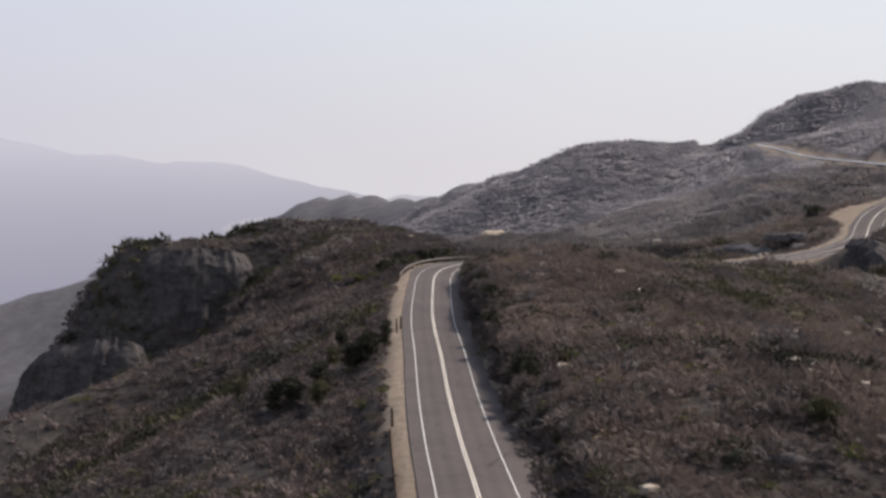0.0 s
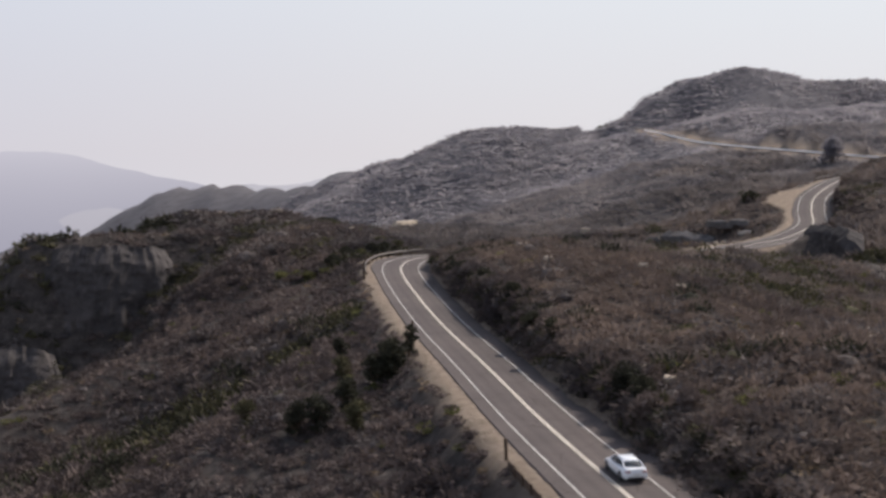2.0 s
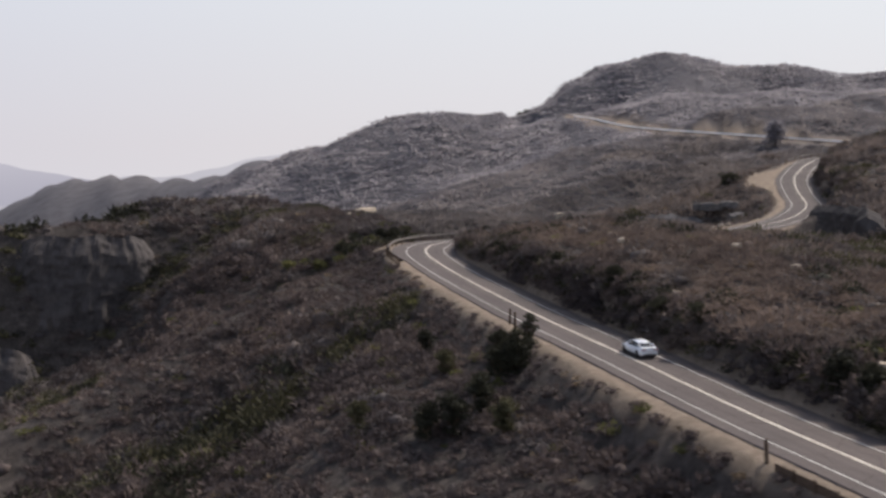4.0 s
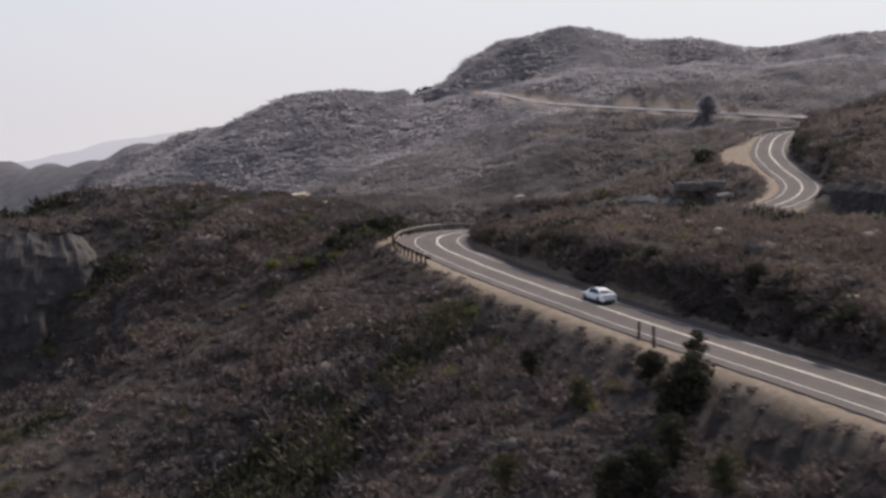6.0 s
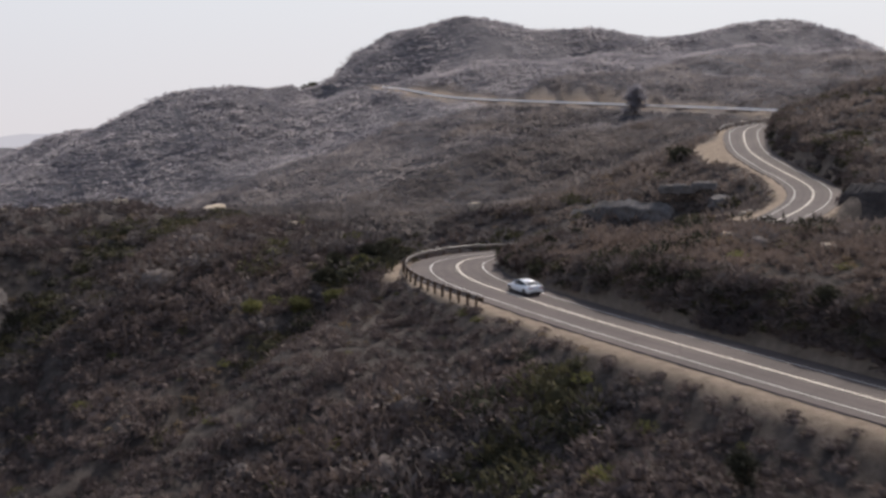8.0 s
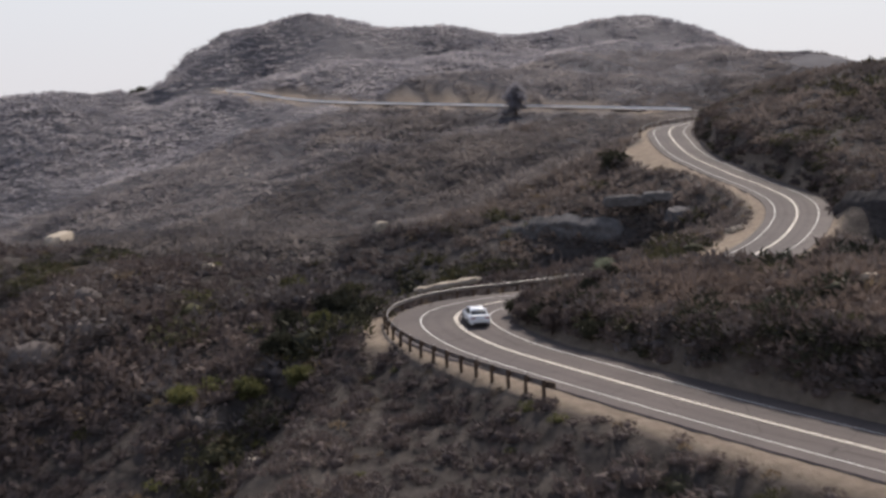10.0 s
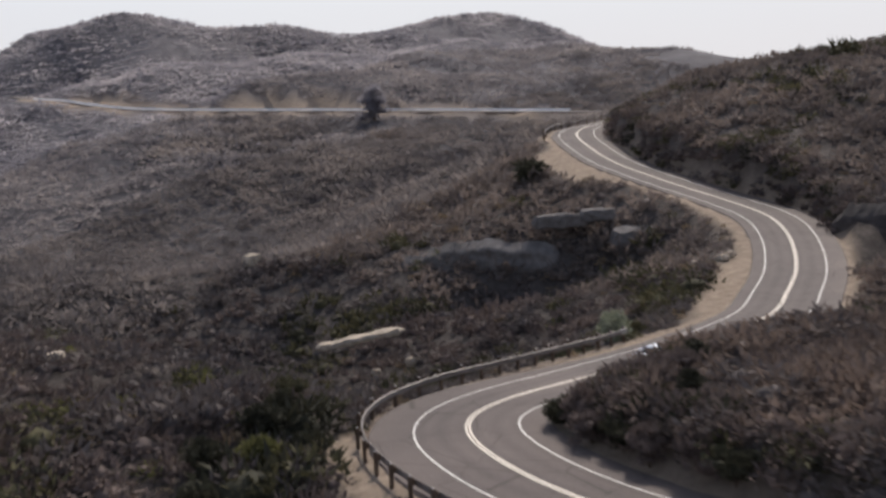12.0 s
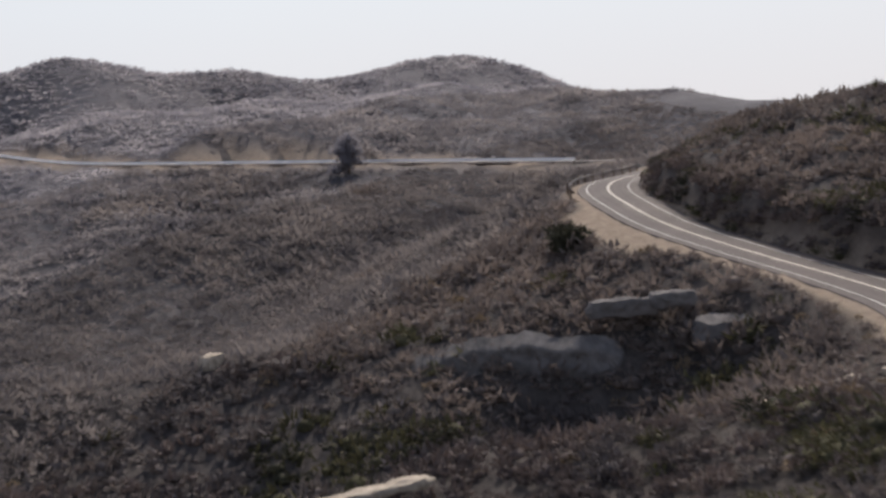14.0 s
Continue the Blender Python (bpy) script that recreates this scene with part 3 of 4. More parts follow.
def crag(name, plan, crest, foot, thick, seed, mat, label, flute=1.6, strata=0.35, batter=0.12, cave=0.0, step=0.45):
    """A rock face: follows plan with its open side to the right, worn into ribs, ledges and hollows, and solid behind."""
    line = spline([(x, y, z) for (x, y), z in zip(plan, crest)], step)
    t = np.gradient(line[:, :2], axis=0)
    t /= np.linalg.norm(t, axis=1)[:, None]
    out = np.stack([t[:, 1], -t[:, 0]], -1)
    rows = 44
    n, verts, faces = rows + 3, [], []
    for k, ((x, y, top), o) in enumerate(zip(line, out)):
        u = k * step
        end = min(1.0, min(k, len(line) - 1 - k) * step / 4.0)
        top = top + 0.9 * noise.fractal(Vector((u * 0.22, seed, 1.0)), 1.0, 2.0, 4) - 2.0 * (1 - end)
        hgt = top - foot
        for j in range(rows + 1):
            v = j / rows
            z = foot + v * hgt
            p = Vector((u * 0.16, seed * 3.7, z * 0.055))
            d = batter * (top - z) - 2.5 * (1 - end) - 1.6 * max(0.0, v - 0.9) / 0.1
            d -= flute * 2.2 * abs(noise.noise(p)) + flute * 0.9 * abs(noise.noise(p * 2.7))
            d += flute * 0.55 * noise.fractal(Vector((u * 0.35, seed, z * 0.35)), 0.9, 2.0, 5)
            bed = z * 1.25 + 0.10 * u + 1.4 * noise.noise(Vector((u * 0.09, seed, z * 0.1)))
            d += strata * (abs((bed % 2.0) - 1.0) - 0.5) * (0.4 + abs(noise.noise(Vector((u * 0.2, z * 0.2, seed)))) * 1.8)
            d -= cave * math.exp(-((z - foot - 0.36 * hgt) / (0.10 * hgt)) ** 2) * max(0.0, noise.noise(Vector((u * 0.05, seed + 4.0, 0.0))) + 0.35)
            verts.append((x + o[0] * d, y + o[1] * d, z))
        verts += [(x - o[0] * thick, y - o[1] * thick, top - 1.2), (x - o[0] * thick, y - o[1] * thick, foot)]
        if k:
            a, b = (k - 1) * n, k * n
            faces += [(a + j, b + j, b + (j + 1) % n, a + (j + 1) % n) for j in range(n)]
    faces += [tuple(range(n))[::-1], tuple(range(len(verts) - n, len(verts)))]
    return tagged(mesh_object(name, verts, faces, mat), label, "rock")


crag("rock_cliff", [(-83, 299), (-75, 288), (-67, 281), (-57, 279), (-48, 281), (-40, 288)], [14, 20.6, 22.6, 23.0, 22.8, 21.0], -14, 3, 1, M_DARKROCK,
     "weathered sandstone cliff standing out of the knoll, darkened for shade", 0.9, 0.25, 0.22, 5.0)
crag("rock_outcrop", [(-98, 284), (-88, 273), (-78, 268), (-69, 268), (-61, 272)], [-5, 0.5, 3.5, 4, 1], -26, 6, 2, M_DARKROCK, "broken sandstone outcrop below the cliff", 1.1, 0.25, 0.25)
crag("rock_outcrop", [(67, 330), (71.5, 322.5), (76, 315), (79.5, 309.5), (83, 305.5), (85.5, 302.5), (88.5, 298.5)], [20.6, 23.4, 24.2, 23.6, 21.2, 22.8, 23.6], 12, 4, 3, M_ROCK,
     "long rounded sandstone face in the gully with a pale sunlit rim", 0.8, 0.16, 0.16, 0.0, 0.3)
crag("rock_outcrop", [(90, 275), (87.4, 270.2), (87, 263), (86.5, 254), (82, 243)], [25.6, 28.0, 28.6, 28.6, 27.0], 14, 5, 6, M_DARKROCK, "sandstone cut beside the far bend, shade put into its dark colour", 0.5, 0.1, 0.1, 0.0, 0.3)
rock("rock_outcrop", (83.6, 309.0, 26.3), (3.8, 1.2, 0.9), -40, 4, M_ROCK, "layered sandstone ledges below the road", 0.45, 0.05, 0.15)
rock("rock_outcrop", (86.6, 305.0, 26.9), (2.4, 1.1, 0.8), -36, 14, M_ROCK, "layered sandstone ledges below the road", 0.45, 0.05, 0.15)
rock("rock_outcrop", (87.2, 299.6, 22.9), (3.0, 2.0, 2.3), -30, 5, M_ROCK, "small pale-topped sandstone outcrop below the road", 0.3, 0.02)
rock("boulder", (44.2, 305.7, 17.0), (4.9, 1.0, 0.4), -46, 7, M_PALEROCK, "long pale sandstone slab in the brush", 0.75, 0.02, 0, -9)
rock("boulder", (59.9, 347.7, 22.4), (1.2, 0.9, 0.8), 10, 8, M_PALEROCK, "small pale boulder in the brush")
for k, (x, y, s) in enumerate(((63.8, 281.6, 0.9), (66.0, 280.2, 1.2), (67.2, 277.6, 0.7), (68.9, 277.4, 1.1), (70.0, 274.8, 0.8), (71.6, 275.0, 0.6), (65.2, 278.6, 0.5))):
    z = float(ground_z(np.array([x]), np.array([y]))[0])
    rock("boulder", (x, y, z + 0.3), (s, 0.6 * s, 0.35), -80 + 37 * k, 90 + k, M_PALEROCK, "broken pale sandstone slab beside the pull-out", 0.5, 0.03, 0, -4 + 3 * k)["group"] = "slabs beside the pull-out"
for k, (x, y, s) in enumerate(((48.5, 302.0, 0.7), (39.5, 311.0, 0.8), (46.0, 305.5, 0.5))):
    z = float(ground_z(np.array([x]), np.array([y]))[0])
    rock("boulder", (x, y, z + 0.5), (s, 0.7 * s, 0.5), 50 * k, 110 + k, M_PALEROCK, "pale sandstone block beside the slab", 0.5, 0.03)
rock("boulder", (15.7, 389.3, 21.8), (7.0, 1.5, 1.2), 60, 10, M_PALEROCK, "narrow pale rock rib on the gully side", 0.2)
for k, (x, y, s) in enumerate(((-50, 301, 0.8), (-54, 302.5, 1.1), (-58, 303, 0.7), (-46, 302, 0.8), (-40, 312, 1.5), (-35, 314.5, 2.2), (-28.5, 314, 2.6), (-22, 312.5, 1.6), (-7, 276, 0.7), (-22, 238, 0.8), (-24.5, 239, 0.6))):
    z = float(ground_z(np.array([float(x)]), np.array([float(y)]))[0])
    rock("boulder", (x, y, z + 0.45), (0.8 * s, 0.5, 0.32), 37 * (k % 3) - 30, 20 + k, M_PALEROCK, "pale sandstone block on the knoll", 0.35)
for k, (x, y, s) in enumerate(((33.0, 121.5, 0.8), (33.8, 118.5, 1.0), (35.0, 116.0, 0.7), (34.2, 113.0, 1.1), (35.6, 111.0, 0.8), (34.8, 108.0, 0.9), (36.6, 106.5, 0.7), (32.0, 124.5, 0.6))):
    z = float(ground_z(np.array([x]), np.array([y]))[0])
    rock("boulder", (x, y, z + 0.35), (0.75 * s, 0.45 * s, 0.4), 41 * k, 130 + k, M_PALEROCK, "pale weathered sandstone block in a broken band on the mound", 0.5)["group"] = "pale blocks on the mound"
r_ = random.Random(5)
for k in range(40):
    x, y = r_.uniform(8, 60), r_.uniform(85, 240)
    z, b_, d_ = (float(q[0]) for q in land(np.array([x]), np.array([y])))
    if d_ > 8:
        s_ = r_.uniform(0.25, 0.55)
        rock("boulder", (x, y, z + 0.45), (s_ * r_.uniform(1, 1.8), s_, s_ * 0.6), r_.uniform(0, 180), 40 + k, M_PALEROCK, "pale sandstone block among the brush", 0.3)["group"] = "pale blocks on the mound"


# ---- guardrails ----
def box(bm, x0, x1, y0, y1, z0, z1, m=None):
    g = bmesh.ops.create_cube(bm, size=1.0)["verts"]
    for v in g:
        v.co = Vector(((x0 + x1) / 2 + v.co.x * (x1 - x0), (y0 + y1) / 2 + v.co.y * (y1 - y0), (z0 + z1) / 2 + v.co.z * (z1 - z0)))
        if m is not None:
            v.co = m @ v.co
    return g


def bevelled(bm, width):
    bmesh.ops.bevel(bm, geom=bm.edges[:], offset=width, segments=1, affect='EDGES')
    return bm


def post_mesh():
    bm = bmesh.new()
    box(bm, -0.10, 0.10, -0.09, 0.09, -0.9, 1.10)
    box(bm, 0.105, 0.28, -0.075, 0.075, 0.62, 0.96)
    bevelled(bm, 0.012)
    me = bpy.data.meshes.new("post")
    bm.to_mesh(me)
    bm.free()
    me.materials.append(M_WOOD)
    return me


POST = post_mesh()


def guardrail(s0, s1, off, label):
    rail_ = new("guardrail")
    tagged(rail_, label, "guardrail")
    o, _ = along(s0, off)
    rail_.location = o
    prof = [(0.0, 0.58), (0.05, 0.62), (0.085, 0.67), (0.05, 0.72), (0.01, 0.76), (0.05, 0.80), (0.085, 0.85), (0.05, 0.90), (0.0, 0.94)]
    verts, faces = [], []
    ss = np.arange(s0, s1, 0.8)
    n = len(prof)
    for k, s in enumerate(ss):
        for layer in (0.29, 0.27):
            verts += [along(s, off + layer + a, h)[0] - o for a, h in prof]
        if k:
            a, b = (k - 1) * 2 * n, k * 2 * n
            for j in range(n - 1):
                faces += [(a + j, a + j + 1, b + j + 1, b + j), (a + n + j, b + n + j, b + n + j + 1, a + n + j + 1)]
            faces += [(a, b, b + n, a + n), (a + n - 1, a + 2 * n - 1, b + 2 * n - 1, b + n - 1)]
    mesh_object("rail", verts, faces, M_RAIL, rail_, True)
    cap = bmesh.new()
    box(cap, -0.085, 0.085, -0.075, 0.075, 1.10, 1.13)
    bevelled(cap, 0.008)
    cm = bpy.data.meshes.new("post_cap")
    cap.to_mesh(cm)
    cap.free()
    cm.materials.append(M_STEEL)
    for s in np.arange(s0 + 0.3, s1, 1.905):
        at, way = along(s, off)
        p = new("post", POST)
        p.parent = rail_
        p.matrix_basis = pose(*(at - o), 0, random.uniform(-2, 2), math.degrees(math.atan2(-way[0], way[1])))
        c = new("post_cap", cm)
        c.parent = p
    for s, nm in ((s0, "end_terminal"), (s1 - 0.8, "end_terminal")):
        at, way = along(s, off)
        bm = bmesh.new()
        box(bm, 0.24, 0.40, -0.5, 0.5, 0.56, 0.98)
        bevelled(bm, 0.03)
        e = part(nm, bm, M_STEEL if s > s0 else M_WOOD, rail_)
        e.matrix_basis = pose(*(at - o), 0, 0, math.degrees(math.atan2(-way[0], way[1])))
    return rail_


guardrail(run_at(-0.9, 222.0), run_at(33.0, 253.2), -6.4, "steel beam guardrail on dark timber posts round the bend")
guardrail(run_at(125, 343), run_at(150, 347), -6.0, "steel beam guardrail on timber posts at the far bend")


# Made-up reflector: its beams stand in for glare off the far road.
def barrier(s0, s1, off):
    bar = new("glare_barrier")
    tagged(bar, "added steel beams reflecting the sky in place of the far road's glare", "barrier")
    o, _ = along(s0, off)
    bar.location = o
    for s in np.arange(s0, s1, 6.1):
        a, b = along(s, off)[0], along(s + 6.08, off)[0]
        d = Vector(b - a)
        turn = Matrix.Translation(a - o) @ Matrix.Rotation(math.atan2(-d.x, d.y), 4, 'Z') @ Matrix.Rotation(math.atan2(d.z, d.xy.length), 4, 'X')
        bm = bmesh.new()
        for z0 in (0.36, 0.66):
            g = box(bm, -0.10, -0.04, 0, d.length, z0, z0 + 0.28)
            for v in g:
                if v.co.z > z0 + 0.2:
                    v.co.x += 0.10
        p = part("beam", bm, M_BRIGHT, bar)
        p.matrix_basis = turn
        bm = bmesh.new()
        box(bm, 0.07, 0.2, 0.3, 0.45, -0.5, 0.92)
        p = part("post", bm, M_WOOD, bar)
        p.matrix_basis = turn


# mirror-like metal that throws back the sky as the road's bright line
M_BRIGHT = mottled("glare_reflecting_steel", (0.78, 0.73, 0.68), (0.92, 0.87, 0.81), 1.0, 0.42, 0.5, 1.0, big=0.1)
barrier(run_at(206, 405), run_at(152, 582), -5.3)


# ---- timber retaining wall, posts and markers on the verges ----
def retaining_wall(s0, s1, off):
    w = new("retaining_wall")
    tagged(w, "rusty-brown timber retaining wall along the road's verge", "retaining wall")
    o, _ = along(s0, off)
    w.location = o
    step = 2.4
    for k, s in enumerate(np.arange(s0, s1, step)):
        a, way = along(s, off)
        b, _ = along(s + step - 0.02, off)
        yaw = math.degrees(math.atan2(-(b - a)[0], (b - a)[1]))
        L = float(np.linalg.norm(b - a))
        for j in range(4):
            bm = bmesh.new()
            box(bm, -0.04, 0.04, 0, L, -1.45 + 0.42 * j, -1.05 + 0.42 * j)
            bevelled(bm, 0.01)
            p = part("board", bm, M_WOOD, w)
            p.matrix_basis = pose(*(a - o), 0, 0, yaw)
        bm = bmesh.new()
        box(bm, -0.16, -0.045, -0.09, 0.09, -1.6, 0.35)
        bevelled(bm, 0.012)
        p = part("post", bm, M_WOOD, w)
        p.matrix_basis = pose(*(a - o), 0, 0, yaw)


retaining_wall(run_at(4.5, 66), run_at(2.1, 112), -6.1)


def timber_post(x, y, height, label, lean=0.0):
    z = float(ground_z(np.array([x]), np.array([y]))[0])
    bm = bmesh.new()
    bmesh.ops.create_cone(bm, cap_ends=True, segments=10, radius1=0.15, radius2=0.13, depth=height + 0.5)
    bmesh.ops.translate(bm, verts=bm.verts[:], vec=(0, 0, (height - 0.5) / 2))
    bevelled(bm, 0.015)
    ob = tagged(part("timber_post", bm, M_WOOD), label, "post")
    ob.matrix_basis = pose(x, y, z, 0, lean, 0)


timber_post(-4.3, 114.6, 1.7, "rough brown timber post at the end of the retaining wall", -3)
timber_post(-5.9, 168.2, 1.9, "dark timber fence post on the road's verge", -2)
timber_post(-5.5, 171.6, 1.7, "dark timber fence post on the road's verge", 1)


def marker(x, y, top, plates):
    z = float(ground_z(np.array([x]), np.array([y]))[0])
    m = new("road_marker")
    m.location = (x, y, z)
    tagged(m, "slim post with small white marker plates beside the road", "road marker")
    bm = bmesh.new()
    box(bm, -0.03, 0.03, -0.02, 0.02, -0.4, top - z)
    part("post", bm, M_STEEL, m)
    for k in range(plates):
        bm = bmesh.new()
        box(bm, -0.19, 0.19, -0.045, -0.025, top - z - 0.42 - 0.5 * k, top - z - 0.5 * k)
        bevelled(bm, 0.008)
        p = part("plate", bm, M_SIGN, m, "white sheet plate")
        bm = bmesh.new()
        for j in range(2):
            box(bm, -0.12, 0.12, -0.050, -0.046, top - z - 0.18 - 0.14 * j - 0.5 * k, top - z - 0.11 - 0.14 * j - 0.5 * k)
        part("bars", bm, M_WOOD, p, "dark bars of writing")


marker(8.1, 114.0, 20.9, 2)
marker(5.2, 158.2, 21.0, 1)


# ---- shrubs and trees that stand alone ----
def blade_mesh(name, lumps, mat, leaves, leaf, seed, parent):
    """A crown of leaf blades round several lumps of foliage."""
    r = np.random.RandomState(seed)
    vs, fs, n = [], [], 0
    for (x, y, z, s) in lumps:
        v, f = clump(seed + n, leaves, True, 0.9, leaf)
        f = f + n
        vs.append(v * s + (x, y, z))
        fs.append(f)
        n += len(v)
    return mesh_object(name, np.vstack(vs), np.vstack(fs), mat, parent)


def shrub(name, x, y, height, width, mat, seed, label, category="shrub", stem=0.12, leaf=0.22):
    z = float(ground_z(np.array([float(x)]), np.array([float(y)]))[0])
    t = new(name)
    t.location = (x, y, z)
    tagged(t, label, category)
    r = random.Random(seed)
    bm = bmesh.new()
    tips = []
    for k in range(5):
        a = k * 1.256 + r.uniform(-0.4, 0.4)
        tip = Vector((math.cos(a) * width * 0.33, math.sin(a) * width * 0.33, height * r.uniform(0.5, 0.75)))
        tips.append(tip)
        base, mid_ = Vector((0, 0, -0.3)), Vector((0, 0, height * stem))
        for p, q, r0, r1 in ((base, mid_, 0.05 * height, 0.035 * height), (mid_, tip, 0.03 * height, 0.008 * height)):
            d = q - p
            g = bmesh.ops.create_cone(bm, segments=6, radius1=r0, radius2=r1, depth=d.length)["verts"]
            m = Matrix.Translation((p + q) / 2) @ d.to_track_quat('Z', 'Y').to_matrix().to_4x4()
            for v in g:
                v.co = m @ v.co
    part("trunk", bm, M_WOOD, t)
    lumps = [(p.x, p.y, p.z, width * r.uniform(0.2, 0.3)) for p in tips]
    for k in range(22):
        a, q = r.uniform(0, 6.28), r.uniform(0, 0.42)
        h_ = r.uniform(0.08, 0.9)
        lumps.append((math.cos(a) * q * width * (1.1 - 0.6 * h_), math.sin(a) * q * width * (1.1 - 0.6 * h_), height * h_, width * r.uniform(0.16, 0.28)))
    blade_mesh("crown", lumps, mat, 60, leaf, seed, t)
    return t


shrub("shrub", 34.6, 262.1, 2.6, 2.6, M_PALE, 3, "round silvery pale shrub at the guardrail's end")
shrub("shrub", -7.1, 159.6, 3.7, 2.0, M_DARK, 4, "tall dark evergreen shrub below the road's verge")
shrub("shrub", -9.0, 163.5, 2.2, 2.6, M_DARK, 5, "tall dark evergreen shrub below the road's verge")
shrub("shrub", -9.8, 156.5, 2.4, 3.0, M_DARK, 6, "tall dark evergreen shrub below the road's verge")
for k, (x, y, h) in enumerate(((-9.2, 156.8, 4.6), (-14.6, 150.5, 4.2), (-14.3, 165.7, 3.2), (-17.7, 148.7, 4.4), (-14, 176.4, 3), (-14, 144.6, 3.6), (-20, 149.7, 3.8), (-11.2, 156.6, 4), (-25.2, 156, 3.4))):
    shrub("shrub", x, y, 0.9 * h, 0.72 * h, M_OLIVE if k % 3 == 2 else M_DARK, 180 + k, "tall dark scrub oak in the ravine below the road")["group"] = "scrub oaks in the ravine"
# this tree's crown is paled to paint in the haze
shrub("tree", 177, 452, 9, 8, M_FAR, 7, "broad tree beside the far road, haze put into its colour", "tree", 0.2)
shrub("tree", 157, 690, 4.5, 6, M_DARK, 8, "small dark tree on the skyline ridge", "tree", 0.2)
shrub("tree", 152, 687, 3.5, 5, M_DARK, 9, "small dark tree on the skyline ridge", "tree", 0.2)
shrub("shrub", 97.5, 326.5, 3.0, 5.0, M_DARK, 10, "dark round shrub below the far pull-out")
shrub("shrub", 36.5, 88.0, 3.2, 4.0, M_OLIVE, 11, "large green shrub on the mound")
shrub("shrub", 30.0, 97.0, 2.6, 3.4, M_OLIVE, 12, "large green shrub on the mound")


for k, (x, y, h, w, m) in enumerate(((-12, 253, 1.9, 2.6, M_DARK), (-9, 256, 2.1, 2.6, M_DARK), (-6.5, 254.5, 1.6, 2.4, M_GREEN), (-4, 257.5, 2.0, 2.8, M_DARK), (-1.5, 259, 1.8, 2.4, M_DARK), (1.2, 261.5, 1.6, 2.2, M_OLIVE),
                                  (-13, 247, 1.4, 2.4, M_GREEN), (-16, 250, 1.5, 2.6, M_GREEN), (-21, 252, 1.4, 2.4, M_GREEN), (30.5, 264, 1.7, 2.4, M_DARK), (39, 264.5, 1.9, 2.6, M_DARK), (43, 266.5, 1.7, 2.4, M_OLIVE))):
    shrub("shrub", x, y, h, w, m, 30 + k, "dense green chaparral shrub behind the guardrail")["group"] = "shrubs behind the guardrail"


for k, (x, y, h) in enumerate(((8.2, 119, 2.3), (9.0, 123, 2.0), (8.6, 127, 2.4), (10.5, 116, 1.9), (7.2, 150, 2.0), (6.6, 158, 2.2), (6.4, 163, 1.8), (7.0, 172, 1.9), (6.2, 190, 1.7), (13.5, 240.5, 1.6), (9.9, 237.5, 1.6), (16.5, 241.5, 1.5))):
    shrub("shrub", x, y, h, h * 1.15, M_DARK if k % 3 else M_BROWN, 60 + k, "dense chaparral shrub on the cut bank above the road")["group"] = "shrubs on the cut bank"

for k in range(7):
    (x, y, _z), _w = along(run_at(9, 236) - 6 + 3.1 * k, 5.6 + 0.5 * (k % 2))
    shrub("shrub", x, y, 1.5 + 0.25 * (k % 3), 2.3, M_BROWN if k % 3 else M_DARK, 140 + k, "dry chaparral shrub on the nose inside the bend")["group"] = "shrubs inside the bend"


# ---- the car ----
M_PAINT, _n, _l, _b = material("white_car_paint", 0.25, 0.5)
_b.inputs["Base Color"].default_value = (0.78, 0.80, 0.83, 1)
_b.inputs["Coat Weight"].default_value = 0.6
M_GLASS, _n, _l, _b = material("tinted_car_glass", 0.05, 0.6)
_b.inputs["Base Color"].default_value = (0.02, 0.025, 0.03, 1)
M_TYRE = mottled("tyre_rubber", (0.015, 0.015, 0.015), (0.035, 0.035, 0.035), 20.0, 0.9)
M_RIM, _n, _l, _b = material("grey_alloy", 0.35, 0.5, 0.8)
_b.inputs["Base Color"].default_value = (0.22, 0.22, 0.23, 1)
M_BLACK, _n, _l, _b = material("black_trim", 0.6, 0.4)
_b.inputs["Base Color"].default_value = (0.02, 0.02, 0.022, 1)
M_RED, _n, _l, _b = material("tail_light_red", 0.2, 0.5)
_b.inputs["Base Color"].default_value = (0.30, 0.015, 0.012, 1)


def loft(sections):
    """Joins rings of equal count into a closed skin."""
    bm = bmesh.new()
    rings = [[bm.verts.new(p) for p in s] for s in sections]
    n = len(rings[0])
    for a, b in zip(rings, rings[1:]):
        for j in range(n):
            bm.faces.new((a[j], a[(j + 1) % n], b[(j + 1) % n], b[j]))
    bm.faces.new(rings[0][::-1])
    bm.faces.new(rings[-1])
    bmesh.ops.recalc_face_normals(bm, faces=bm.faces[:])
    return bm


def ring(y, w, z0, zs, top, crown):
    """A body section: half width, sill, shoulder and deck height."""
    half = [(w * 0.86, z0), (w * 0.98, z0 + 0.12), (w, (z0 + zs) / 2), (w * 0.985, zs), (w * 0.90, top - 0.04), (w * 0.62, top)]
    r = [(x, y, z) for x, z in half] + [(0, y, top + crown)] + [(-x, y, z) for x, z in half[::-1]] + [(0, y, z0)]
    return r


